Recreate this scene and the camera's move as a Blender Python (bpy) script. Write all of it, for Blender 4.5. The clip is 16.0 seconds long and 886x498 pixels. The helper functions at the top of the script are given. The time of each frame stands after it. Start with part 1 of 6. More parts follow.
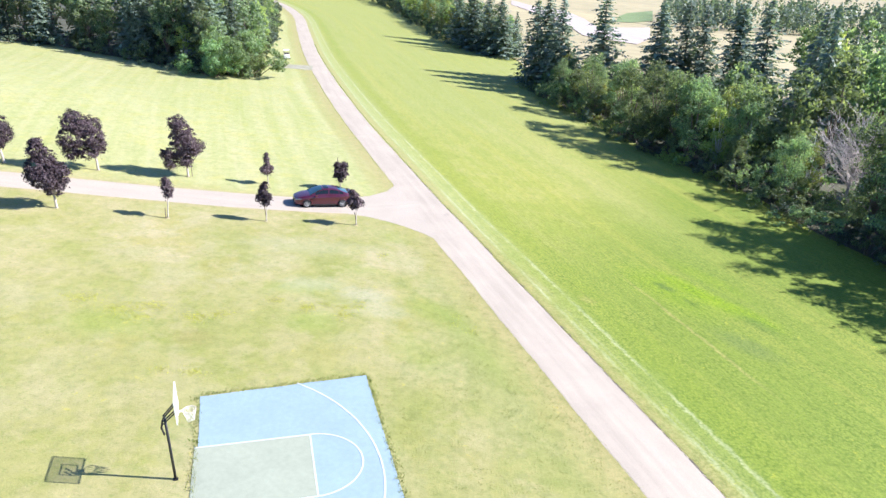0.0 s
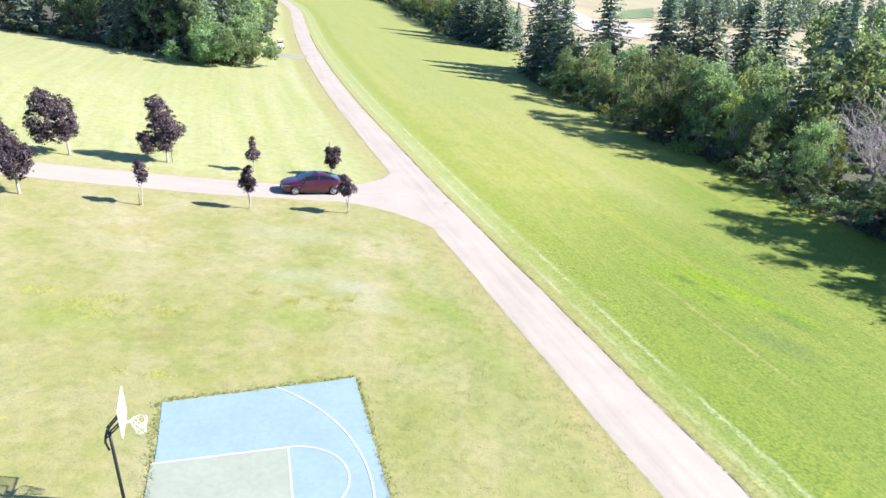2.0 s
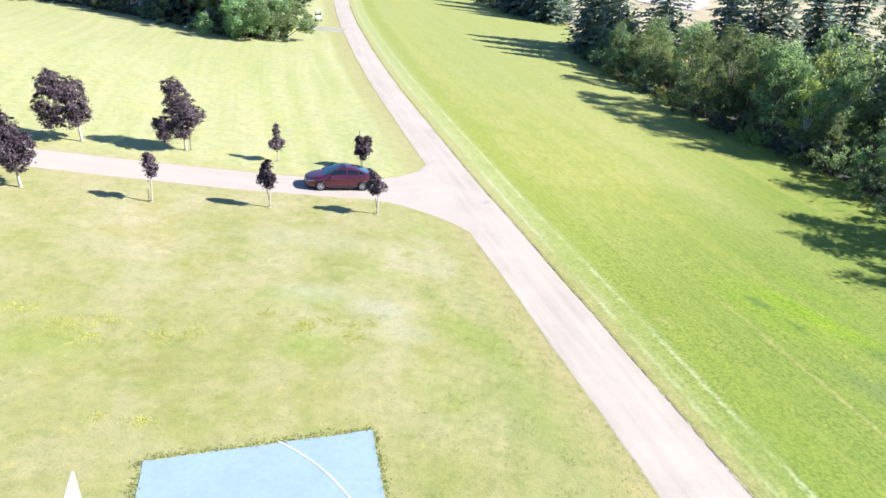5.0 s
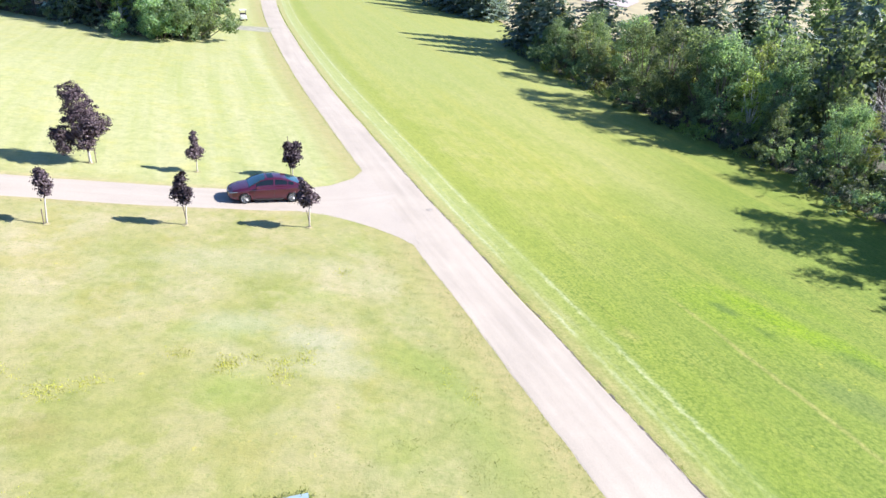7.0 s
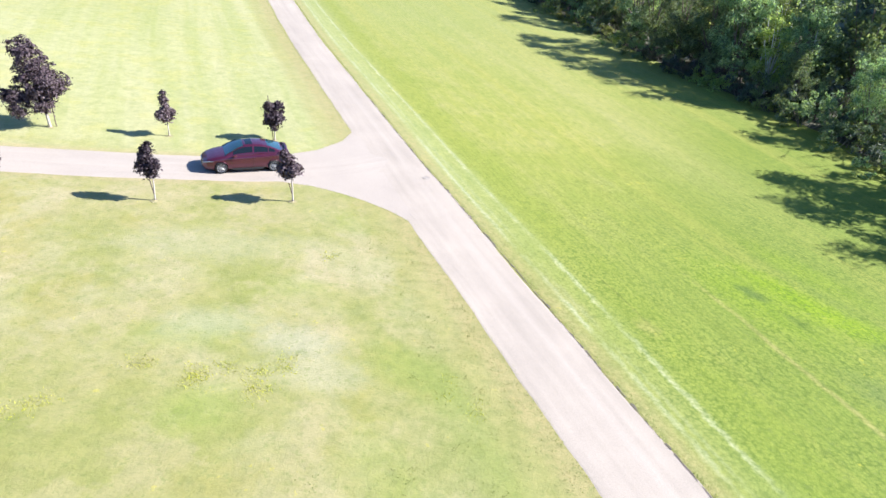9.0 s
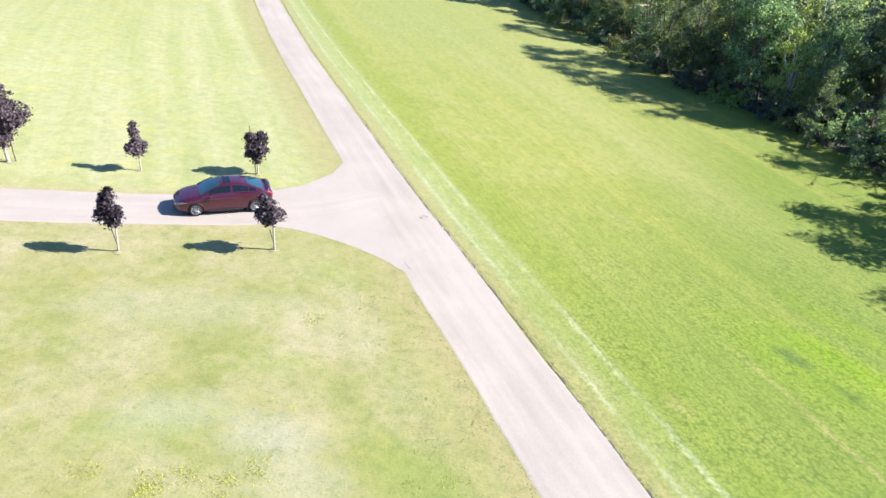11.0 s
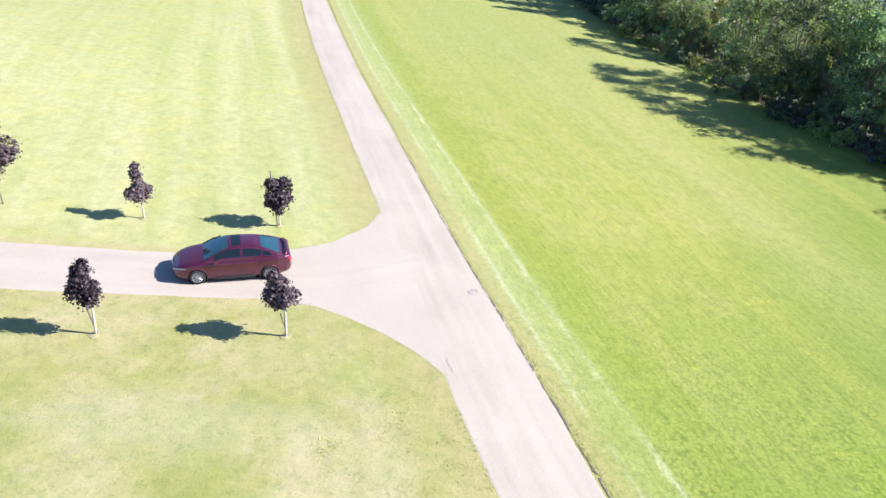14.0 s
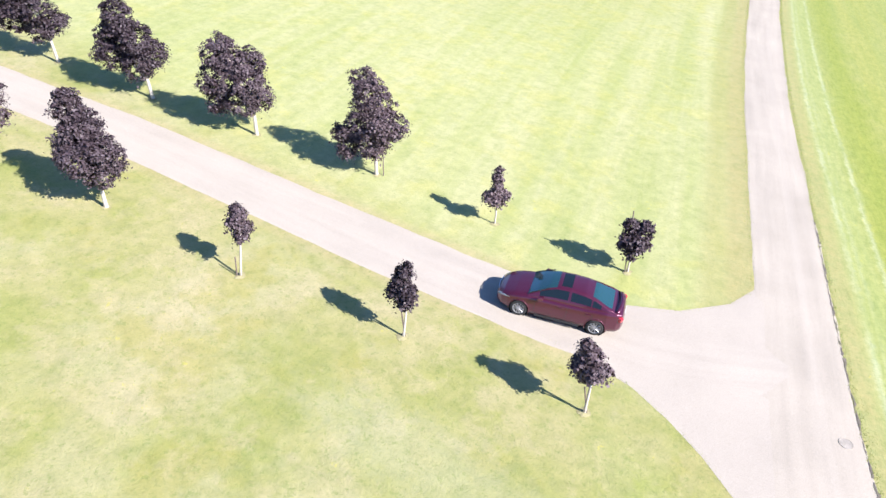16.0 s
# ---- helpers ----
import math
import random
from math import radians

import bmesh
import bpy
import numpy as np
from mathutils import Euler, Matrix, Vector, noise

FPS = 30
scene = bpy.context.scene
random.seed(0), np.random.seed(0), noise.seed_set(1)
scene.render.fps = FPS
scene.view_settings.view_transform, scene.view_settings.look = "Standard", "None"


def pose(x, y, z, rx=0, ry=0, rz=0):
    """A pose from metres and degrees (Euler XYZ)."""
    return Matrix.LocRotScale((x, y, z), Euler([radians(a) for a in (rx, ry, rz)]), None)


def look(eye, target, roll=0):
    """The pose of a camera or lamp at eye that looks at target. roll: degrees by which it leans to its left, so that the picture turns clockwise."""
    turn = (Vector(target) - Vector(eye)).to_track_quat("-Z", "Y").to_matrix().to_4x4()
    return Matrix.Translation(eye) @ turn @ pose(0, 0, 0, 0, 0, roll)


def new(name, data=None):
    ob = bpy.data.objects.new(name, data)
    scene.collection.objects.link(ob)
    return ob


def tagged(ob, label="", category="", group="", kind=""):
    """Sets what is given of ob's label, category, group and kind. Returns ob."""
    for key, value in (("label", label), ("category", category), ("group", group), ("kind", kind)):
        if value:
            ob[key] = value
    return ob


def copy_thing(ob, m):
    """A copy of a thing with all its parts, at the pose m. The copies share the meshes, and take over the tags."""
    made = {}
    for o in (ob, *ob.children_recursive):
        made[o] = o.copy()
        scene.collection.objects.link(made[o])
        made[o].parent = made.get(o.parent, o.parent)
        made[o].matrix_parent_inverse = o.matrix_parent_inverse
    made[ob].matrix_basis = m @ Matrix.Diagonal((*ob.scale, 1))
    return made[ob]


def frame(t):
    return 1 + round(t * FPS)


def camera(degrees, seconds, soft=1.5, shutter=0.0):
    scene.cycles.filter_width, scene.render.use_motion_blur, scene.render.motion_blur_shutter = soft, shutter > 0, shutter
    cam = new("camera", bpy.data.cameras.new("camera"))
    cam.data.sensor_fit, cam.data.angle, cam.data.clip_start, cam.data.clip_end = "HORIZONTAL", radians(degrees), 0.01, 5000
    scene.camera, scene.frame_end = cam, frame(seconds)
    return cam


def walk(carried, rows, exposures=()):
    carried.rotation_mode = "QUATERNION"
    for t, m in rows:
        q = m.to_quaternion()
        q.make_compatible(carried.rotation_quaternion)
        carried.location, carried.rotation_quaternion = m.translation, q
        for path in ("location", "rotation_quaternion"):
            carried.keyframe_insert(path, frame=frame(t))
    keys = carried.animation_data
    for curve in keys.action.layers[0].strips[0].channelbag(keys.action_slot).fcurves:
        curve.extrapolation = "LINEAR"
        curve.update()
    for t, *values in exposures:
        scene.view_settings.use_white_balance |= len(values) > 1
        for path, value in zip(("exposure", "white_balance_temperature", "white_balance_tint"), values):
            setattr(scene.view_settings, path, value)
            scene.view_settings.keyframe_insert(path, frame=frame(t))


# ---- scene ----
# ---------------------------------------------------------------- camera
S = 0.965                      # one unit of the plan in metres
EYE = 19.171                   # height of the first eye over the lawn, plan units
cam = camera(64.98, 16.0)
PATH = [                       # seconds, x, y, z from the first eye, yaw, pitch, roll
    (0.0, -0.000, -0.000, -0.000, 0.51, -22.45, 0.01),
    (0.5, -0.007, 0.810, -0.276, 0.52, -22.38, -0.03),
    (1.0, -0.019, 1.677, -1.173, 0.49, -22.41, -0.01),
    (1.5, -0.053, 2.698, -2.067, 0.45, -22.44, 0.04),
    (2.0, -0.075, 3.668, -2.242, 0.43, -22.46, 0.02),
    (2.5, -0.076, 4.583, -2.295, 0.44, -23.04, 0.02),
    (3.0, -0.068, 5.545, -2.239, 0.46, -24.63, -0.01),
    (3.5, -0.075, 6.499, -2.168, 0.44, -24.69, 0.03),
    (4.0, -0.165, 7.342, -2.103, 1.09, -24.69, 0.07),
    (4.5, -0.080, 8.249, -2.073, 3.89, -24.73, 0.09),
    (6.8, -0.148, 12.418, -2.951, 4.04, -24.91, 0.05),
    (7.0, -0.248, 12.843, -3.035, -1.27, -24.75, -0.02),
    (7.5, -0.347, 13.853, -3.004, -1.71, -24.74, 0.00),
    (8.0, -0.347, 14.830, -3.082, -1.70, -25.41, -0.05),
    (8.2, -0.318, 15.263, -3.139, -1.66, -26.98, -0.02),
    (8.6, -0.280, 16.140, -3.100, -1.64, -29.53, -0.05),
    (10.5, -0.099, 20.363, -2.740, -1.60, -29.56, -0.22),
    (11.0, -0.092, 21.584, -2.760, -1.60, -29.57, -0.25),
    (11.5, -0.077, 22.821, -2.798, -1.63, -29.57, -0.28),
    (12.0, -0.051, 24.041, -2.839, -1.62, -29.52, -0.29),
    (12.5, -0.061, 25.324, -2.837, -1.66, -29.59, -0.25),
    (13.0, -0.065, 26.589, -2.879, -1.68, -29.55, -0.23),
    (13.5, -0.119, 27.812, -2.878, -1.09, -29.60, -0.13),
    (14.0, -0.081, 29.045, -2.909, 3.11, -29.65, -0.11),
    (14.5, -0.233, 30.182, -2.890, 8.53, -29.87, 0.07),
    (15.0, -0.314, 31.412, -2.861, 23.48, -30.07, 0.10),
    (15.5, -0.354, 32.699, -2.948, 36.58, -30.14, -0.06),
    (16.0, -0.543, 33.844, -2.933, 37.62, -30.19, -0.13),
]
walk(cam, [(t, pose(S * x, S * y, S * (z + EYE)) @ pose(0, 0, 0, 0, 0, yaw) @ pose(0, 0, 0, 90 + pitch) @ pose(0, 0, 0, 0, 0, roll))
           for t, x, y, z, yaw, pitch, roll in PATH], exposures=[(0.0, 1.61, 5290, 16), (7.5, 1.6, 5290, 16), (11.5, 1.54, 5290, 16), (13.5, 1.54, 5290, 16), (16.0, 1.58, 5290, 16)])

# ---------------------------------------------------------------- light
SUN_EL, SUN_AZ = 32.5, 87.2    # elevation; azimuth from +y towards +x
world = bpy.data.worlds.new("sky")
scene.world = world
world.use_nodes = True
sky = world.node_tree.nodes.new("ShaderNodeTexSky")
sky.sky_type = "NISHITA"
sky.sun_disc = False
sky.sun_elevation, sky.sun_rotation = radians(SUN_EL), radians(SUN_AZ)
sky.air_density, sky.dust_density, sky.ozone_density = 1.0, 0.2, 4.0
back = world.node_tree.nodes["Background"]
world.node_tree.links.new(sky.outputs[0], back.inputs[0])
back.inputs[1].default_value = 0.065
sun_data = bpy.data.lights.new("sun", "SUN")
sun_data.energy, sun_data.angle, sun_data.color = 5.0, radians(0.6), (1.0, 0.865, 0.655)
sun = new("sun", sun_data)
toward = Vector((math.sin(radians(SUN_AZ)) * math.cos(radians(SUN_EL)), math.cos(radians(SUN_AZ)) * math.cos(radians(SUN_EL)), math.sin(radians(SUN_EL))))
sun.matrix_world = look(toward * 200, (0, 0, 0))

# ---------------------------------------------------------------- materials
def material(name):
    m = bpy.data.materials.new(name)
    m.use_nodes = True
    return m, m.node_tree.nodes, m.node_tree.links, m.node_tree.nodes["Principled BSDF"]


def ramp(nodes, links, source, stops):
    r = nodes.new("ShaderNodeValToRGB")
    r.color_ramp.elements[0].position, r.color_ramp.elements[0].color = stops[0][0], (*stops[0][1], 1)
    r.color_ramp.elements[1].position, r.color_ramp.elements[1].color = stops[-1][0], (*stops[-1][1], 1)
    for p, c in stops[1:-1]:
        e = r.color_ramp.elements.new(p)
        e.color = (*c, 1)
    links.new(source, r.inputs[0])
    return r.outputs[0]


def noise_of(nodes, links, vector, scale, detail=4.0, rough=0.55):
    n = nodes.new("ShaderNodeTexNoise")
    n.inputs["Scale"].default_value, n.inputs["Detail"].default_value, n.inputs["Roughness"].default_value = scale, detail, rough
    if vector is not None:
        links.new(vector, n.inputs["Vector"])
    return n.outputs["Fac"]


def mix_colour(nodes, links, fac, a, b, mode="MIX"):
    n = nodes.new("ShaderNodeMix")
    n.data_type, n.blend_type = "RGBA", mode
    for value, socket in ((fac, n.inputs[0]), (a, n.inputs[6]), (b, n.inputs[7])):
        if isinstance(value, (int, float)):
            socket.default_value = value
        elif isinstance(value, tuple):
            socket.default_value = (*value, 1)
        else:
            links.new(value, socket)
    return n.outputs[2]


def maths(nodes, links, op, a, b=0.0, c=0.0, clamp=False):
    n = nodes.new("ShaderNodeMath")
    n.operation, n.use_clamp = op, clamp
    for value, socket in zip((a, b, c), n.inputs):
        if isinstance(value, (int, float)):
            socket.default_value = value
        else:
            links.new(value, socket)
    return n.outputs[0]


def band(nodes, links, value, low, high, soft):
    """1 between low and high, fading to 0 over soft."""
    up = nodes.new("ShaderNodeMapRange")
    up.interpolation_type = "SMOOTHSTEP"
    links.new(value, up.inputs[0])
    up.inputs[1].default_value, up.inputs[2].default_value = low - soft, low + soft
    down = nodes.new("ShaderNodeMapRange")
    down.interpolation_type = "SMOOTHSTEP"
    links.new(value, down.inputs[0])
    down.inputs[1].default_value, down.inputs[2].default_value = high - soft, high + soft
    down.inputs[3].default_value, down.inputs[4].default_value = 1.0, 0.0
    return maths(nodes, links, "MULTIPLY", up.outputs[0], down.outputs[0])


def bump(nodes, links, bsdf, height, strength, distance):
    b = nodes.new("ShaderNodeBump")
    b.inputs["Strength"].default_value, b.inputs["Distance"].default_value = strength, distance
    links.new(height, b.inputs["Height"])
    links.new(b.outputs[0], bsdf.inputs["Normal"])


def spot(nodes, links, position, x, y, rx, ry, turn, wobble, soft=0.35):
    """1 inside an uneven ellipse on the ground."""
    n = nodes.new("ShaderNodeMapping")
    n.vector_type = "TEXTURE"
    n.inputs["Location"].default_value = (x, y, 0)
    n.inputs["Rotation"].default_value = (0, 0, radians(turn))
    n.inputs["Scale"].default_value = (rx, ry, 1)
    links.new(position, n.inputs[0])
    flat = nodes.new("ShaderNodeVectorMath")
    flat.operation = "MULTIPLY"
    flat.inputs[1].default_value = (1, 1, 0)
    links.new(n.outputs[0], flat.inputs[0])
    length = nodes.new("ShaderNodeVectorMath")
    length.operation = "LENGTH"
    links.new(flat.outputs[0], length.inputs[0])
    d = maths(nodes, links, "ADD", length.outputs["Value"], maths(nodes, links, "MULTIPLY", maths(nodes, links, "SUBTRACT", wobble, 0.5), 1.3))
    m = nodes.new("ShaderNodeMapRange")
    m.interpolation_type = "SMOOTHSTEP"
    links.new(d, m.inputs[0])
    m.inputs[1].default_value, m.inputs[2].default_value, m.inputs[3].default_value, m.inputs[4].default_value = 1 - soft, 1 + soft, 1, 0
    return m.outputs[0]


def plain(name, colour, rough=0.6, metal=0.0, grain=0.0, scale=20.0, coat=0.0):
    m, nodes, links, bsdf = material(name)
    bsdf.inputs["Base Color"].default_value = (*colour, 1)
    bsdf.inputs["Roughness"].default_value, bsdf.inputs["Metallic"].default_value = rough, metal
    bsdf.inputs["Coat Weight"].default_value = coat
    bsdf.inputs["Coat Roughness"].default_value = 0.05
    if grain:
        place = nodes.new("ShaderNodeTexCoord").outputs["Object"]
        fine = noise_of(nodes, links, place, scale)
        broad = noise_of(nodes, links, place, scale / 9)
        both = maths(nodes, links, "MULTIPLY_ADD", broad, 0.5, maths(nodes, links, "MULTIPLY", fine, 0.5))
        lo, hi = tuple(c * (1 - grain) for c in colour), tuple(min(1, c * (1 + grain)) for c in colour)
        links.new(ramp(nodes, links, both, [(0.3, lo), (0.7, hi)]), bsdf.inputs["Base Color"])
        bump(nodes, links, bsdf, fine, 0.25, 0.01)
    return m


def lawn_material():
    m, nodes, links, bsdf = material("mown_lawn")
    pos = nodes.new("ShaderNodeNewGeometry").outputs["Position"]
    off = nodes.new("ShaderNodeAttribute")
    off.attribute_name = "road_offset"
    run = nodes.new("ShaderNodeAttribute")
    run.attribute_name = "road_run"
    d = off.outputs["Fac"]
    along = nodes.new("ShaderNodeCombineXYZ")          # stretched along the road, as the mower goes
    links.new(maths(nodes, links, "MULTIPLY", run.outputs["Fac"], 0.045), along.inputs[0])
    links.new(d, along.inputs[1])
    rows = nodes.new("ShaderNodeCombineXYZ")
    links.new(maths(nodes, links, "MULTIPLY", run.outputs["Fac"], 0.4), rows.inputs[0])
    links.new(d, rows.inputs[1])
    streak = noise_of(nodes, links, along.outputs[0], 0.75, 3.0, 0.6)
    streak2 = noise_of(nodes, links, along.outputs[0], 2.6, 2.0, 0.6)
    swath = noise_of(nodes, links, rows.outputs[0], 3.0, 4.0, 0.7)
    broad = noise_of(nodes, links, pos, 0.055, 4.0, 0.55)
    middle = noise_of(nodes, links, pos, 0.33, 4.0, 0.6)
    clump = noise_of(nodes, links, pos, 2.2, 4.0, 0.65)
    blade = noise_of(nodes, links, pos, 11.0, 3.0, 0.7)
    right = nodes.new("ShaderNodeMapRange")            # the lawn beyond the road is greener than the dry one before it
    links.new(d, right.inputs[0])
    right.inputs[1].default_value, right.inputs[2].default_value = -1.0, 4.0
    near = nodes.new("ShaderNodeSeparateXYZ")
    links.new(pos, near.inputs[0])
    beyond = nodes.new("ShaderNodeMapRange")
    links.new(near.outputs[1], beyond.inputs[0])
    beyond.inputs[1].default_value, beyond.inputs[2].default_value = 49.0, 54.0
    green = ramp(nodes, links, maths(nodes, links, "MULTIPLY_ADD", streak, 0.5, maths(nodes, links, "MULTIPLY", middle, 0.5)),
                 [(0.32, (0.182, 0.222, 0.040)), (0.5, (0.232, 0.254, 0.060)), (0.68, (0.284, 0.278, 0.106))])
    dry = ramp(nodes, links, maths(nodes, links, "MULTIPLY_ADD", broad, 0.4, maths(nodes, links, "MULTIPLY", middle, 0.6)),
               [(0.36, (0.180, 0.202, 0.048)), (0.46, (0.222, 0.228, 0.078)), (0.54, (0.250, 0.243, 0.106)), (0.66, (0.292, 0.266, 0.150))])
    upper = ramp(nodes, links, maths(nodes, links, "MULTIPLY_ADD", streak, 0.55, maths(nodes, links, "MULTIPLY", broad, 0.45)),
                 [(0.30, (0.232, 0.262, 0.088)), (0.5, (0.276, 0.292, 0.132)), (0.70, (0.325, 0.325, 0.192))])
    deep = nodes.new("ShaderNodeMapRange")             # greener towards the wood, near end
    links.new(maths(nodes, links, "ADD", d, maths(nodes, links, "MULTIPLY", maths(nodes, links, "SUBTRACT", near.outputs[1], 40.0), -0.6)), deep.inputs[0])
    deep.inputs[1].default_value, deep.inputs[2].default_value = 1.0, 11.0
    green = mix_colour(nodes, links, maths(nodes, links, "MULTIPLY", deep.outputs[0], maths(nodes, links, "MULTIPLY_ADD", streak, 0.6, 0.55)), green, (0.138, 0.188, 0.024))
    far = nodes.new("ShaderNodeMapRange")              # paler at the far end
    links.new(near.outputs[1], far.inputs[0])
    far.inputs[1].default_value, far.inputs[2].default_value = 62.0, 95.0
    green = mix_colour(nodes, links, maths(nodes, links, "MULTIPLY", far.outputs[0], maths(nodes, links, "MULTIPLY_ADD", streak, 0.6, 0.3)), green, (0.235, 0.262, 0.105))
    pale = maths(nodes, links, "MULTIPLY", band(nodes, links, noise_of(nodes, links, pos, 0.16, 5.0, 0.65), 0.56, 0.9, 0.08), 0.4)
    dry = mix_colour(nodes, links, pale, dry, (0.325, 0.305, 0.210))
    rust = maths(nodes, links, "MULTIPLY", band(nodes, links, noise_of(nodes, links, pos, 0.24, 5.0, 0.65), 0.2, 0.40, 0.06), 0.55)
    dry = mix_colour(nodes, links, rust, dry, (0.225, 0.215, 0.055))
    blush = maths(nodes, links, "MULTIPLY", band(nodes, links, noise_of(nodes, links, pos, 0.42, 5.0, 0.7), 0.55, 0.9, 0.05), 0.36)
    dry = mix_colour(nodes, links, blush, dry, (0.315, 0.278, 0.175))
    pale2 = maths(nodes, links, "MULTIPLY", band(nodes, links, noise_of(nodes, links, along.outputs[0], 0.8, 3.0, 0.5), 0.56, 0.9, 0.12), 0.42)
    upper = mix_colour(nodes, links, pale2, upper, (0.33, 0.325, 0.18))
    gold = maths(nodes, links, "MULTIPLY", band(nodes, links, noise_of(nodes, links, pos, 0.45, 4.0, 0.6), 0.57, 0.9, 0.08), 0.22)
    upper = mix_colour(nodes, links, gold, upper, (0.33, 0.31, 0.055))
    near_end = nodes.new("ShaderNodeMapRange")         # darker dry lawn at the near end
    links.new(near.outputs[1], near_end.inputs[0])
    near_end.inputs[1].default_value, near_end.inputs[2].default_value, near_end.inputs[3].default_value, near_end.inputs[4].default_value = 30.0, 41.0, 1.0, 0.0
    dry = mix_colour(nodes, links, maths(nodes, links, "MULTIPLY", near_end.outputs[0], maths(nodes, links, "MULTIPLY_ADD", middle, 0.5, 0.0)), dry, (0.182, 0.192, 0.052))
    left = mix_colour(nodes, links, beyond.outputs[0], dry, upper)
    colour = mix_colour(nodes, links, right.outputs[0], left, green)
    rut = nodes.new("ShaderNodeCombineXYZ")            # long mower ruts
    links.new(maths(nodes, links, "MULTIPLY", run.outputs["Fac"], 0.03), rut.inputs[0])
    links.new(d, rut.inputs[1])
    groove = noise_of(nodes, links, rut.outputs[0], 1.5, 2.0, 0.5)
    early = nodes.new("ShaderNodeMapRange")
    links.new(run.outputs["Fac"], early.inputs[0])
    early.inputs[1].default_value, early.inputs[2].default_value, early.inputs[3].default_value, early.inputs[4].default_value = 50.0, 68.0, 1.0, 0.15
    rutted = maths(nodes, links, "MULTIPLY", maths(nodes, links, "MULTIPLY", band(nodes, links, groove, 0.478, 0.522, 0.03), early.outputs[0]), maths(nodes, links, "MULTIPLY", band(nodes, links, d, 4.4, 40.0, 0.5), maths(nodes, links, "MULTIPLY_ADD", clump, 0.9, -0.16)))
    colour = mix_colour(nodes, links, rutted, colour, (0.085, 0.115, 0.012))
    swell = noise_of(nodes, links, rut.outputs[0], 0.42, 3.0, 0.6)
    colour = mix_colour(nodes, links, maths(nodes, links, "MULTIPLY", right.outputs[0], band(nodes, links, swell, 0.56, 0.9, 0.10)), colour, mix_colour(nodes, links, 0.32, colour, (0.285, 0.275, 0.07)))
    # a dry wheel track out on the lawn and a groove beside it
    track = maths(nodes, links, "MULTIPLY", band(nodes, links, maths(nodes, links, "MULTIPLY_ADD", middle, 0.5, d), 9.62, 9.86, 0.13), maths(nodes, links, "MULTIPLY", band(nodes, links, run.outputs["Fac"], 37.0, 50.5, 2.0), maths(nodes, links, "MULTIPLY_ADD", clump, 1.0, 0.15)))
    colour = mix_colour(nodes, links, track, colour, (0.30, 0.262, 0.115))
    groove2 = maths(nodes, links, "MULTIPLY", band(nodes, links, maths(nodes, links, "MULTIPLY_ADD", middle, 0.4, d), 5.36, 5.44, 0.05), band(nodes, links, run.outputs["Fac"], 47.4, 51.6, 0.6))
    colour = mix_colour(nodes, links, groove2, colour, (0.12, 0.10, 0.045))
    # straw-pale strip where the wood's shade ends
    fringe = maths(nodes, links, "MULTIPLY", maths(nodes, links, "MULTIPLY", band(nodes, links, maths(nodes, links, "MULTIPLY_ADD", middle, 3.0, d), 17.5, 23.5, 2.6), band(nodes, links, run.outputs["Fac"], 56.0, 100.0, 9.0)), maths(nodes, links, "MULTIPLY_ADD", streak, 0.7, 0.0))
    colour = mix_colour(nodes, links, fringe, colour, (0.272, 0.275, 0.115))
    rank = maths(nodes, links, "MULTIPLY", maths(nodes, links, "MULTIPLY", right.outputs[0], early.outputs[0]), maths(nodes, links, "MULTIPLY_ADD", streak, 0.5, 0.12))
    colour = mix_colour(nodes, links, rank, colour, (0.142, 0.200, 0.030))
    # lush, pale, tan and dark-green places with shapes of their own
    lush, clovered = (0.160, 0.240, 0.002), (0.175, 0.232, 0.035)
    for x, y, rx, ry, turn, strength in ((16.6, 42.2, 2.6, 0.75, -58, 1.0), (18.6, 39.6, 2.4, 0.9, -50, 0.85), (14.6, 42.0, 3.4, 1.6, -62, 0.55), (18.2, 44.6, 3.0, 0.8, -58, 0.4), (-7.4, 33.0, 1.2, 1.0, 20, 0.6), (-17.0, 30.6, 1.9, 1.1, 10, 0.5), (-1.0, 35.6, 1.5, 0.9, -50, 0.6),
                                         (0.6, 34.4, 1.6, 0.8, -60, 0.5), (-8.8, 36.6, 1.7, 0.7, 0, 0.35), (-5.6, 40.2, 1.3, 0.7, 0, 0.35), (-4.3, 46.4, 2.2, 0.9, -30, 0.3), (2.4, 31.0, 2.6, 1.2, -60, 0.5), (-1.5, 30.8, 2.4, 0.9, -60, 0.35)):
        colour = mix_colour(nodes, links, maths(nodes, links, "MULTIPLY", maths(nodes, links, "MULTIPLY", spot(nodes, links, pos, x, y, rx, ry, turn, clump, 0.75), maths(nodes, links, "MULTIPLY_ADD", blade, 1.1, 0.35)), strength), colour, lush if x > 5 else clovered)
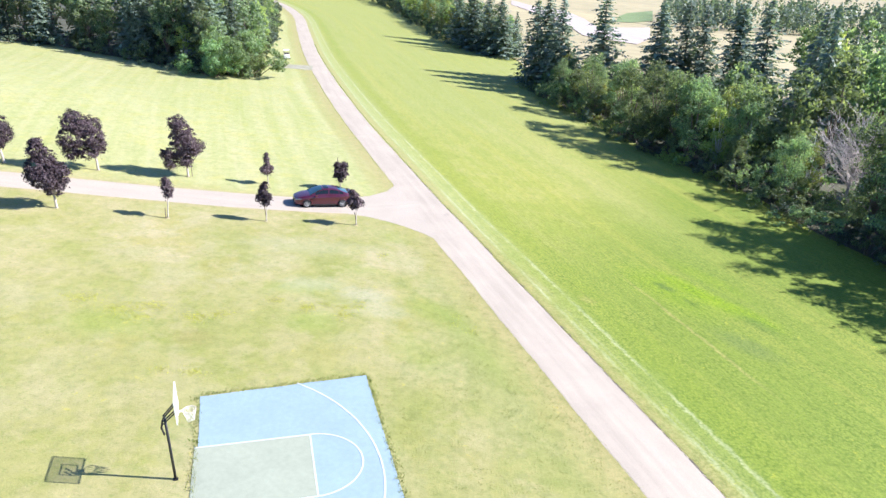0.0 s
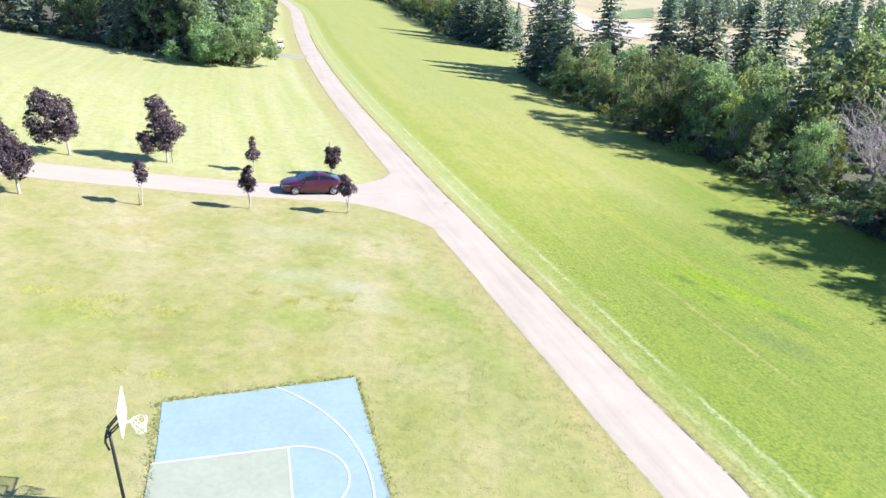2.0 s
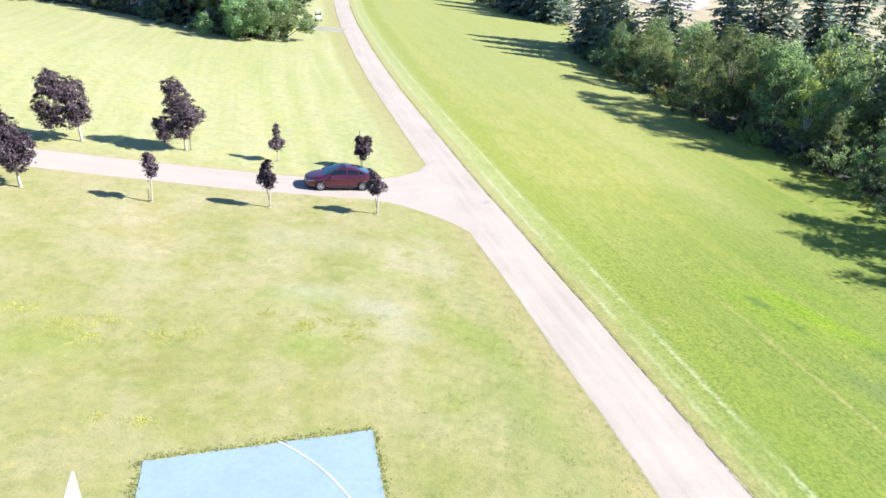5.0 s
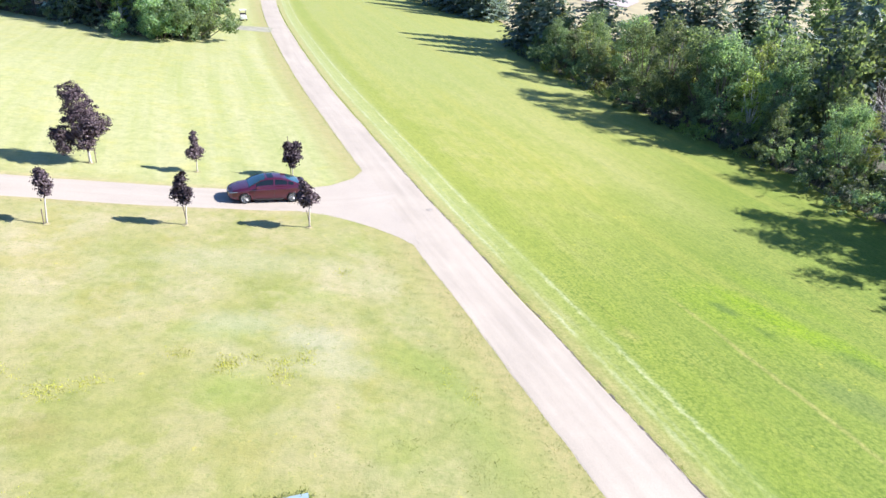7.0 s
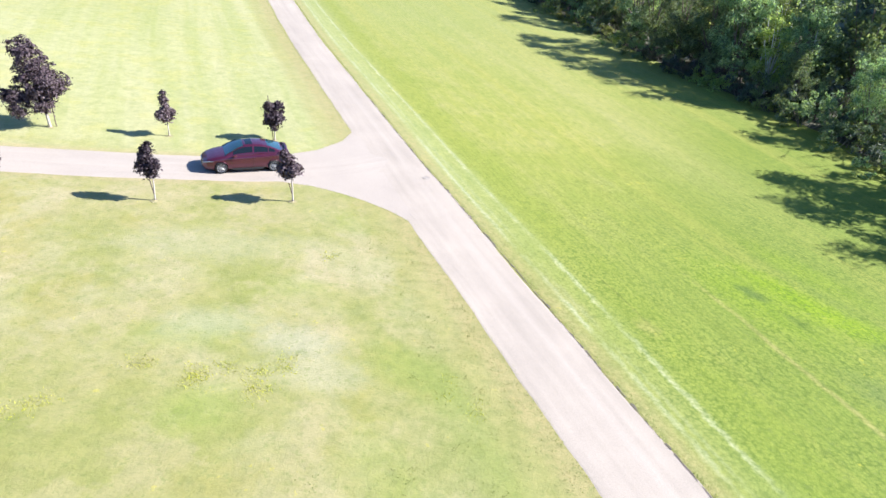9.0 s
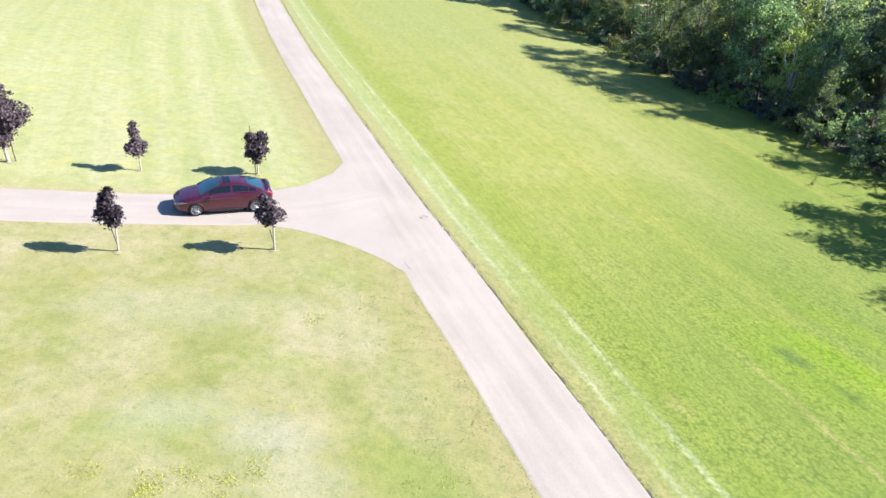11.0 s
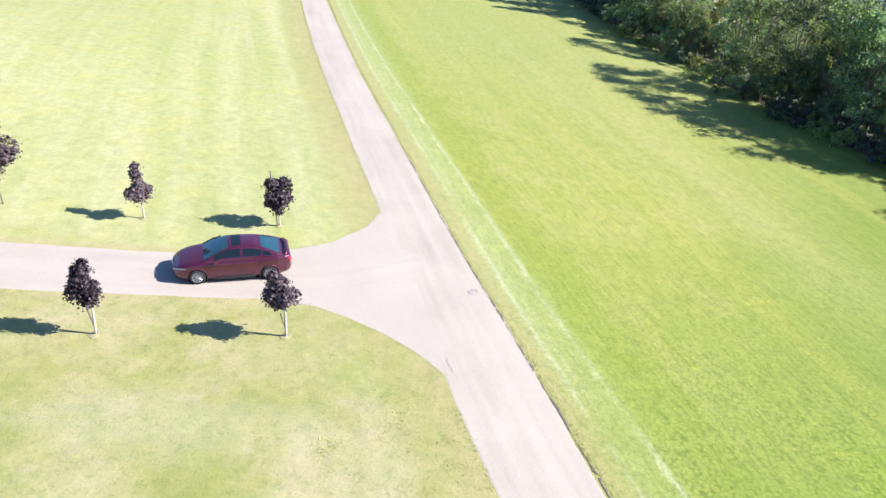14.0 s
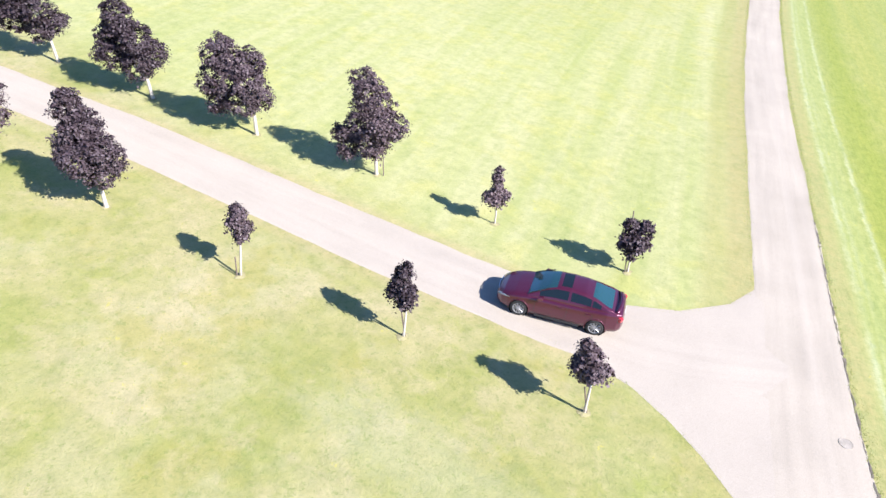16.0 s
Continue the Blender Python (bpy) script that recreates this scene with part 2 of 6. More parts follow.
    # each entry ends with its tone, from pale straw to dark green
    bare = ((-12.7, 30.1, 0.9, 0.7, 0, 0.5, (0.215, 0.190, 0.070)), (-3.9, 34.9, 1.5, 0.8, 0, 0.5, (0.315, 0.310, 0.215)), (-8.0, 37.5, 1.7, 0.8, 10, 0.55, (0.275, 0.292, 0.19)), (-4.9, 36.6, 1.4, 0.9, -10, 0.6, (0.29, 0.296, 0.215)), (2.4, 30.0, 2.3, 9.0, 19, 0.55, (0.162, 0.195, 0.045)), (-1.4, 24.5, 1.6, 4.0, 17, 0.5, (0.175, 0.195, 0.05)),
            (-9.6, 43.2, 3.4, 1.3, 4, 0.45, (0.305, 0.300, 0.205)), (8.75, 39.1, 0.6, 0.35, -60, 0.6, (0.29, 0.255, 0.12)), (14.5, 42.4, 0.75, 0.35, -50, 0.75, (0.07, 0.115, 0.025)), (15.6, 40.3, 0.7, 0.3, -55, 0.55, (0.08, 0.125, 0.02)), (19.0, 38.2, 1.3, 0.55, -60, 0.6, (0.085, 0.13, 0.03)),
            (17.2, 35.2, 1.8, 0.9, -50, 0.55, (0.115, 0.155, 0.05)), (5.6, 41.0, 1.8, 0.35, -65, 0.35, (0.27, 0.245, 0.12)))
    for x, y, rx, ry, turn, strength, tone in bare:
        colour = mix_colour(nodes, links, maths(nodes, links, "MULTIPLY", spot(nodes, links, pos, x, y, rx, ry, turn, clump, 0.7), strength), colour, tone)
    dd = maths(nodes, links, "ADD", d, maths(nodes, links, "MULTIPLY", maths(nodes, links, "SUBTRACT", middle, 0.5), 1.8))
    # straw-pale wheel tracks beside the road and a dry verge
    straw = (0.335, 0.362, 0.245)
    past = nodes.new("ShaderNodeMapRange")
    links.new(run.outputs["Fac"], past.inputs[0])
    past.inputs[1].default_value, past.inputs[2].default_value = 50.0, 64.0
    mint = maths(nodes, links, "MULTIPLY", maths(nodes, links, "MULTIPLY", band(nodes, links, dd, 1.2, 4.0, 0.5), maths(nodes, links, "MULTIPLY_ADD", past.outputs[0], 0.34, 0.16)), maths(nodes, links, "MULTIPLY_ADD", streak2, 0.9, 0.35))
    colour = mix_colour(nodes, links, mint, colour, (0.262, 0.300, 0.150))
    for low, high, amount in ((2.46, 2.66, 0.75), (2.90, 3.0, 0.35), (3.78, 3.98, 0.75)):
        t = maths(nodes, links, "MULTIPLY", band(nodes, links, maths(nodes, links, "MULTIPLY_ADD", clump, 0.5, d), low + 0.25, high + 0.25, 0.13), maths(nodes, links, "MULTIPLY", band(nodes, links, middle, 0.42, 1.2, 0.14), maths(nodes, links, "MULTIPLY", streak2, amount * 1.7)))
        colour = mix_colour(nodes, links, t, colour, straw)
    edge = maths(nodes, links, "MULTIPLY", band(nodes, links, dd, 4.6, 6.4, 0.8), maths(nodes, links, "MULTIPLY", streak, 0.8))
    colour = mix_colour(nodes, links, edge, colour, (0.165, 0.215, 0.025))
    bank = maths(nodes, links, "MULTIPLY", band(nodes, links, d, -3.6, -1.3, 0.5), maths(nodes, links, "MULTIPLY_ADD", clump, 0.5, 0.35))
    colour = mix_colour(nodes, links, bank, colour, (0.235, 0.228, 0.085))
    verge = maths(nodes, links, "MULTIPLY", band(nodes, links, d, -2.5, 2.35, 0.35), maths(nodes, links, "MULTIPLY", clump, 1.0))
    colour = mix_colour(nodes, links, verge, colour, (0.255, 0.225, 0.105))
    lane = nodes.new("ShaderNodeAttribute")
    lane.attribute_name = "lane_offset"
    shoulder = maths(nodes, links, "MULTIPLY", band(nodes, links, lane.outputs["Fac"], -2.0, 2.0, 0.35), maths(nodes, links, "MULTIPLY", clump, 1.1))
    colour = mix_colour(nodes, links, shoulder, colour, (0.29, 0.25, 0.14))
    # dandelions and clover in loose drifts
    drift = maths(nodes, links, "MULTIPLY", maths(nodes, links, "GREATER_THAN", clump, 0.66), maths(nodes, links, "GREATER_THAN", middle, 0.56))
    colour = mix_colour(nodes, links, maths(nodes, links, "MULTIPLY", drift, 0.35), colour, (0.36, 0.34, 0.03))
    # blades
    dark = mix_colour(nodes, links, 1.0, colour, ramp(nodes, links, blade, [(0.25, (0.88, 0.90, 0.87)), (0.5, (1.0, 1.0, 1.0)), (0.78, (1.07, 1.06, 1.06))]), "MULTIPLY")
    dark = mix_colour(nodes, links, 1.0, dark, ramp(nodes, links, clump, [(0.25, (0.85, 0.88, 0.85)), (0.6, (1.05, 1.04, 1.04))]), "MULTIPLY")
    dark = mix_colour(nodes, links, 1.0, dark, (1.03, 1.0, 0.90), "MULTIPLY")
    tuft = noise_of(nodes, links, pos, 5.5, 3.0, 0.7)
    dark = mix_colour(nodes, links, maths(nodes, links, "MULTIPLY", band(nodes, links, tuft, 0.1, 0.38, 0.04), 0.13), dark, (0.10, 0.135, 0.02))
    fine_rows = nodes.new("ShaderNodeCombineXYZ")
    links.new(maths(nodes, links, "MULTIPLY", run.outputs["Fac"], 0.12), fine_rows.inputs[0])
    links.new(d, fine_rows.inputs[1])
    fine = noise_of(nodes, links, fine_rows.outputs[0], 7.0, 3.0, 0.65)
    dark = mix_colour(nodes, links, right.outputs[0], dark, ramp(nodes, links, fine, [(0.36, (0.87, 0.91, 0.85)), (0.47, (0.99, 0.99, 0.99)), (0.66, (1.06, 1.04, 1.06))]), "MULTIPLY")
    grain = noise_of(nodes, links, pos, 8.5, 3.0, 0.75)
    dark = mix_colour(nodes, links, maths(nodes, links, "MULTIPLY_ADD", right.outputs[0], 0.22, 0.06), dark, ramp(nodes, links, grain, [(0.33, (0.56, 0.63, 0.48)), (0.41, (0.88, 0.91, 0.84)), (0.49, (1.02, 1.01, 0.99)), (0.66, (1.18, 1.14, 1.08))]), "MULTIPLY")
    clover = nodes.new("ShaderNodeTexVoronoi")
    clover.inputs["Scale"].default_value, clover.inputs["Randomness"].default_value = 6.6, 1.0
    warped = nodes.new("ShaderNodeVectorMath")
    warped.operation = "ADD"
    links.new(pos, warped.inputs[0])
    jitter = nodes.new("ShaderNodeTexNoise")
    jitter.inputs["Scale"].default_value = 3.0
    links.new(pos, jitter.inputs["Vector"])
    push = nodes.new("ShaderNodeVectorMath")
    push.operation = "SCALE"
    push.inputs["Scale"].default_value = 0.22
    links.new(jitter.outputs["Color"], push.inputs[0])
    links.new(push.outputs[0], warped.inputs[1])
    links.new(warped.outputs[0], clover.inputs["Vector"])
    leafy = maths(nodes, links, "MULTIPLY", maths(nodes, links, "MULTIPLY", right.outputs[0], early.outputs[0]), maths(nodes, links, "MULTIPLY_ADD", middle, 1.7, -0.1, True))
    dark = mix_colour(nodes, links, leafy, dark, ramp(nodes, links, clover.outputs["Distance"], [(0.10, (1.09, 1.08, 1.08)), (0.34, (1.04, 1.04, 1.02)), (0.55, (0.90, 0.94, 0.82)), (0.80, (0.60, 0.69, 0.50))]), "MULTIPLY")
    weed = noise_of(nodes, links, pos, 4.2, 4.0, 0.75)
    specks = maths(nodes, links, "MULTIPLY", band(nodes, links, weed, 0.60, 0.95, 0.03), maths(nodes, links, "SUBTRACT", 1.0, beyond.outputs[0], 0.0, True))
    dark = mix_colour(nodes, links, maths(nodes, links, "MULTIPLY", specks, 0.42), dark, (0.13, 0.165, 0.035))
    mottle = noise_of(nodes, links, pos, 1.15, 6.0, 0.72)
    dark = mix_colour(nodes, links, maths(nodes, links, "SUBTRACT", 1.0, right.outputs[0]), dark, ramp(nodes, links, mottle, [(0.34, (0.86, 0.90, 0.80)), (0.47, (0.99, 0.99, 0.98)), (0.55, (1.01, 1.01, 1.02)), (0.68, (1.09, 1.07, 1.12))]), "MULTIPLY")
    combed = maths(nodes, links, "MAXIMUM", right.outputs[0], maths(nodes, links, "MULTIPLY_ADD", beyond.outputs[0], 0.45, 0.12))
    dark = mix_colour(nodes, links, combed, dark, ramp(nodes, links, swath, [(0.34, (0.88, 0.92, 0.85)), (0.46, (0.98, 0.99, 0.97)), (0.66, (1.05, 1.04, 1.05))]), "MULTIPLY")
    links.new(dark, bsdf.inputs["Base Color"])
    bsdf.inputs["Roughness"].default_value = 0.85
    links.new(maths(nodes, links, "MULTIPLY_ADD", right.outputs[0], -0.28, 0.5), bsdf.inputs["Specular IOR Level"])
    bump(nodes, links, bsdf, maths(nodes, links, "MULTIPLY_ADD", clump, 0.6, blade), 0.35, 0.05)
    return m


def road_material(name, tone, strong):
    m, nodes, links, bsdf = material(name)
    pos = nodes.new("ShaderNodeNewGeometry").outputs["Position"]
    off = nodes.new("ShaderNodeAttribute")
    off.attribute_name = "road_offset"
    run = nodes.new("ShaderNodeAttribute")
    run.attribute_name = "road_run"
    along = nodes.new("ShaderNodeCombineXYZ")
    links.new(maths(nodes, links, "MULTIPLY", run.outputs["Fac"], 0.06), along.inputs[0])
    links.new(off.outputs["Fac"], along.inputs[1])
    streak = noise_of(nodes, links, along.outputs[0], 1.6, 4.0, 0.6)
    patch = noise_of(nodes, links, pos, 0.35, 5.0, 0.6)
    grit = noise_of(nodes, links, pos, 30.0, 2.0, 0.7)
    base = ramp(nodes, links, maths(nodes, links, "MULTIPLY_ADD", streak, 0.55, maths(nodes, links, "MULTIPLY", patch, 0.45)),
                [(0.32, tuple(c * (1 - strong) for c in tone)), (0.5, tone), (0.68, tuple(c * (1 + strong) for c in tone))])
    paler = maths(nodes, links, "MULTIPLY", band(nodes, links, off.outputs["Fac"], 0.25, 0.6, 0.22), maths(nodes, links, "MULTIPLY", streak, 0.7))
    base = mix_colour(nodes, links, paler, base, (0.36, 0.318, 0.268))
    base = mix_colour(nodes, links, 1.0, base, ramp(nodes, links, grit, [(0.3, (0.86, 0.86, 0.86)), (0.7, (1.1, 1.1, 1.1))]), "MULTIPLY")
    links.new(base, bsdf.inputs["Base Color"])
    bsdf.inputs["Roughness"].default_value = 0.8
    bump(nodes, links, bsdf, grit, 0.3, 0.008)
    return m


def foliage(name, low, mid, high, gloss=0.5, through_light=0.3, glow=1.0):
    """Leaves: colour by leaf and by plant, part of the light passing through."""
    m, nodes, links, bsdf = material(name)
    info = nodes.new("ShaderNodeObjectInfo").outputs["Random"]
    leaf = nodes.new("ShaderNodeNewGeometry").outputs["Random Per Island"]
    pos = nodes.new("ShaderNodeNewGeometry").outputs["Position"]
    drift = noise_of(nodes, links, pos, 0.8, 3.0)
    a = ramp(nodes, links, maths(nodes, links, "MULTIPLY_ADD", leaf, 0.5, maths(nodes, links, "MULTIPLY", drift, 0.5)), [(0.2, low), (0.5, mid), (0.8, high)])
    hue = nodes.new("ShaderNodeHueSaturation")
    links.new(a, hue.inputs["Color"])
    links.new(maths(nodes, links, "MULTIPLY_ADD", info, 0.05, 0.475), hue.inputs["Hue"])
    links.new(maths(nodes, links, "MULTIPLY_ADD", info, 0.75, 0.62), hue.inputs["Value"])
    links.new(hue.outputs[0], bsdf.inputs["Base Color"])
    bsdf.inputs["Roughness"].default_value = gloss
    bsdf.inputs["Specular IOR Level"].default_value = 0.22
    thin = nodes.new("ShaderNodeBsdfTranslucent")
    links.new(mix_colour(nodes, links, 1.0, hue.outputs[0], (1.5 * glow, 1.6 * glow, 0.7 * glow), "MULTIPLY"), thin.inputs[0])
    both = nodes.new("ShaderNodeMixShader")
    both.inputs[0].default_value = through_light
    links.new(bsdf.outputs[0], both.inputs[1])
    links.new(thin.outputs[0], both.inputs[2])
    links.new(both.outputs[0], nodes["Material Output"].inputs[0])
    return m


LAWN = lawn_material()
ASPHALT = road_material("bleached_asphalt", (0.326, 0.285, 0.234), 0.15)
SIDE_ASPHALT = road_material("pale_lane_asphalt", (0.335, 0.294, 0.246), 0.10)
GRAVEL = plain("gravel", (0.25, 0.24, 0.18), 0.9, grain=0.35, scale=6.0)
PALE_GRAVEL = plain("pale_gravel", (0.36, 0.31, 0.285), 0.9, grain=0.16, scale=0.3)
STRAW_FIELD = plain("dry_hay_field", (0.305, 0.262, 0.145), 0.9, grain=0.28, scale=0.12)
CROP = plain("green_crop", (0.125, 0.175, 0.06), 0.9, grain=0.4, scale=0.8)
BLUE_PAINT = plain("faded_blue_court_paint", (0.205, 0.275, 0.325), 0.75, grain=0.10, scale=5.0)
KEY_PAINT = plain("grey_green_court_paint", (0.25, 0.275, 0.215), 0.75, grain=0.12, scale=5.0)
LINE_PAINT = plain("white_line_paint", (0.46, 0.49, 0.50), 0.7, grain=0.16, scale=9.0)
CRACK = plain("crack_filler", (0.19, 0.175, 0.155), 0.7, grain=0.3, scale=12.0)
# cast shade of the grass lip painted in with the soil
LIP_SHADE_SOIL = plain("lip_shade_and_soil", (0.125, 0.105, 0.085), 0.95, grain=0.4, scale=9.0)
IRON = plain("cast_iron", (0.31, 0.275, 0.235), 0.7, 0.2, grain=0.3, scale=25.0)
MAPLE_LEAF = foliage("purple_maple_leaf", (0.048, 0.032, 0.039), (0.086, 0.062, 0.073), (0.155, 0.122, 0.135), 0.52, 0.12, 0.6)
BARK = plain("grey_brown_bark", (0.16, 0.13, 0.105), 0.9, grain=0.4, scale=14.0)
PALE_BARK = plain("pale_wrapped_bark", (0.42, 0.375, 0.325), 0.85, grain=0.2, scale=14.0)
BIRCH_BARK = plain("birch_bark", (0.50, 0.49, 0.46), 0.8, grain=0.35, scale=6.0)
DEAD_WOOD = plain("weathered_dead_wood", (0.40, 0.35, 0.325), 0.9, grain=0.25, scale=10.0)
BROAD_LEAF = foliage("broad_leaf", (0.090, 0.128, 0.085), (0.172, 0.226, 0.138), (0.285, 0.335, 0.205), 0.62, 0.46)
LIGHT_LEAF = foliage("light_green_leaf", (0.155, 0.198, 0.085), (0.265, 0.300, 0.130), (0.39, 0.395, 0.18), 0.62, 0.55)
BUSH_LEAF = foliage("bright_bush_leaf", (0.13, 0.19, 0.105), (0.20, 0.275, 0.15), (0.285, 0.355, 0.21), 0.6, 0.5)
NEEDLE = foliage("spruce_needle", (0.074, 0.106, 0.090), (0.138, 0.18, 0.142), (0.225, 0.27, 0.205), 0.5, 0.24)
# leaf colour darkened for the shade below the overhanging trees
SHADED_SHRUB_LEAF = foliage("shaded_shrub_leaf", (0.048, 0.07, 0.052), (0.086, 0.115, 0.084), (0.15, 0.182, 0.125), 0.45, 0.25)
RED_LEAF = foliage("red_turned_leaf", (0.14, 0.04, 0.02), (0.22, 0.065, 0.03), (0.28, 0.11, 0.05), 0.55, 0.25)
GRASS_BLADE = foliage("grass_blade", (0.13, 0.165, 0.035), (0.21, 0.23, 0.075), (0.31, 0.28, 0.15), 0.7, 0.3)
ROUGH_BLADE = foliage("rough_grass_blade", (0.10, 0.135, 0.03), (0.16, 0.185, 0.05), (0.24, 0.23, 0.09), 0.7, 0.3)
# litter brown with the shade of the trees put into it
SHADED_LITTER = plain("shaded_leaf_litter", (0.055, 0.055, 0.032), 0.95, grain=0.45, scale=3.0)
WEED_FLOWER = plain("yellow_weed_flower", (0.40, 0.42, 0.02), 0.7)
STAKE_WOOD = plain("weathered_stake", (0.13, 0.10, 0.085), 0.9, grain=0.3, scale=20.0)
MULCH = plain("dry_straw_mulch", (0.245, 0.222, 0.11), 0.95, grain=0.4, scale=9.0)
BLACK_STEEL = plain("black_powder_coat", (0.022, 0.022, 0.026), 0.45, 0.3, grain=0.25, scale=30.0)
WHITE_PANEL = plain("white_acrylic", (0.78, 0.78, 0.79), 0.35, grain=0.04, scale=8.0)
def clear_board():
    m, nodes, links, bsdf = material("clear_acrylic_board")
    bsdf.inputs["Base Color"].default_value = (0.8, 0.8, 0.81, 1)
    bsdf.inputs["Roughness"].default_value = 0.25
    clear = nodes.new("ShaderNodeBsdfTransparent")
    both = nodes.new("ShaderNodeMixShader")
    both.inputs[0].default_value = 0.76
    links.new(bsdf.outputs[0], both.inputs[1])
    links.new(clear.outputs[0], both.inputs[2])
    links.new(both.outputs[0], nodes["Material Output"].inputs[0])
    return m


BOARD = clear_board()
BOARD_PRINT = plain("pale_grey_print", (0.42, 0.43, 0.45), 0.5)
NET_CORD = plain("white_net_cord", (0.78, 0.77, 0.74), 0.8)
RIM_STEEL = plain("pale_rim_steel", (0.62, 0.55, 0.52), 0.5, 0.2)
CAR_PAINT = plain("burgundy_car_paint", (0.078, 0.009, 0.028), 0.3, 0.45, grain=0.06, scale=60.0, coat=1.0)
SIDE_GLASS = plain("dark_privacy_glass", (0.008, 0.012, 0.015), 0.08)
# teal base colour stands in for reflected sky
SKY_TONED_GLASS = plain("sky_toned_car_glass", (0.016, 0.05, 0.06), 0.05, 0.0, coat=0.5)
SKY_TONED_GLASS.node_tree.nodes["Principled BSDF"].inputs["Specular IOR Level"].default_value = 0.6
BLACK_TRIM = plain("black_plastic", (0.018, 0.018, 0.02), 0.5)
RUBBER = plain("tyre_rubber", (0.02, 0.02, 0.021), 0.85, grain=0.3, scale=40.0)
ALLOY = plain("silver_alloy", (0.36, 0.36, 0.37), 0.45, 0.6)
CHROME = plain("chrome", (0.75, 0.75, 0.77), 0.12, 1.0)
LAMP_CLEAR = plain("clear_lamp_lens", (0.26, 0.27, 0.29), 0.12, 0.3, coat=0.6)
LAMP_RED = plain("red_lamp_lens", (0.38, 0.02, 0.03), 0.15, coat=0.8)
CART_WHITE = plain("white_fibreglass", (0.78, 0.78, 0.77), 0.35, grain=0.04, scale=8.0)
SEAT_VINYL = plain("dark_vinyl", (0.05, 0.048, 0.045), 0.6, grain=0.2, scale=20.0)


# ---------------------------------------------------------------- helpers of the place
SLOPE_X, SLOPE_Y = -0.109, -0.0037


def ground_z(x, y):
    """The hillside: one even slope, a little steeper along the lane, levelling out far away."""
    x, y = np.asarray(x, float), np.asarray(y, float)
    fade = np.clip((y - 70) / 28, 0, 1)
    rise = 0.16 * np.log1p(np.exp(-(np.clip(x, -60, 200) + 18.3) / 3.2)) * (1 - fade * fade * (3 - 2 * fade))
    return rise + SLOPE_X * (np.tanh(np.asarray(x) / 190.0) * 190.0) + SLOPE_Y * (np.tanh(np.asarray(y) / 600.0) * 600.0)


def at(x, y, up=0.0):
    """A point over the ground, from plan units."""
    return Vector((S * x, S * y, float(ground_z(S * x, S * y)) + up))


def mesh_of(name, verts, faces):
    me = bpy.data.meshes.new(name)
    me.from_pydata([tuple(map(float, v)) for v in verts], [], [tuple(map(int, f)) for f in faces])
    return me


def link_mesh(name, me, mat, parent=None, label="", smooth=False):
    ob = new(name, me)
    if mat is not None:
        me.materials.append(mat)
    if smooth:
        me.polygons.foreach_set("use_smooth", [True] * len(me.polygons))
    if parent is not None:
        ob.parent = parent
    if label:
        ob["label"] = label
    return ob


def part(name, bm, mat, parent, label="", smooth=False):
    me = bpy.data.meshes.new(name)
    bm.to_mesh(me)
    bm.free()
    return link_mesh(name, me, mat, parent, label, smooth)


def thing(name, m, label, category, group="", kind=""):
    ob = new(name)
    ob.matrix_world = m
    ob.empty_display_size = 0.2
    return tagged(ob, label, category, group, kind)


def box(bm, size, m=Matrix(), bevel=0.0):
    made = bmesh.ops.create_cube(bm, size=1.0, matrix=m @ Matrix.Diagonal((*size, 1)))
    if bevel:
        edges = list({e for v in made["verts"] for e in v.link_edges})
        bmesh.ops.bevel(bm, geom=edges, offset=bevel, segments=2, affect="EDGES", profile=0.5)
    return made


def tube(bm, points, radii, sides=8, caps=True):
    """A bent, tapered tube through points."""
    rings = []
    points = [Vector(p) for p in points]
    for n, p in enumerate(points):
        way = (points[min(n + 1, len(points) - 1)] - points[max(n - 1, 0)]).normalized()
        a = way.orthogonal().normalized()
        b = way.cross(a)
        r = radii[n] if isinstance(radii, (list, tuple)) else radii
        rings.append([bm.verts.new(p + r * (math.cos(k * 2 * math.pi / sides) * a + math.sin(k * 2 * math.pi / sides) * b)) for k in range(sides)])
    for one, two in zip(rings, rings[1:]):
        shift = min(range(sides), key=lambda s: sum((one[k].co - two[(k + s) % sides].co).length for k in range(0, sides, 2)))
        for k in range(sides):
            bm.faces.new((one[k], one[(k + 1) % sides], two[(k + 1 + shift) % sides], two[(k + shift) % sides]))
    if caps:
        bm.faces.new(rings[0][::-1])
        bm.faces.new(rings[-1])


# ---------------------------------------------------------------- roads in plan
MAIN = [(20.0, -8.0), (15.6, 5.0), (9.9, 22.3), (7.42, 29.3), (2.08, 44.6), (-1.3, 54.2), (-4.3, 63.4), (-7.25, 72.3), (-12.65, 88.9),
        (-19.4, 112.0), (-27.2, 141.0), (-36.3, 180.0), (-45.0, 217.0), (-56.0, 250.0), (-72.0, 285.0)]
LANE = [(-2.2, 56.6), (-6.0, 54.3), (-9.6, 53.35), (-12.8, 52.87), (-18.4, 52.05), (-24.6, 51.2), (-31.9, 50.05), (-39.0, 48.6), (-47.0, 46.7), (-62.0, 42.6), (-86.0, 35.6)]


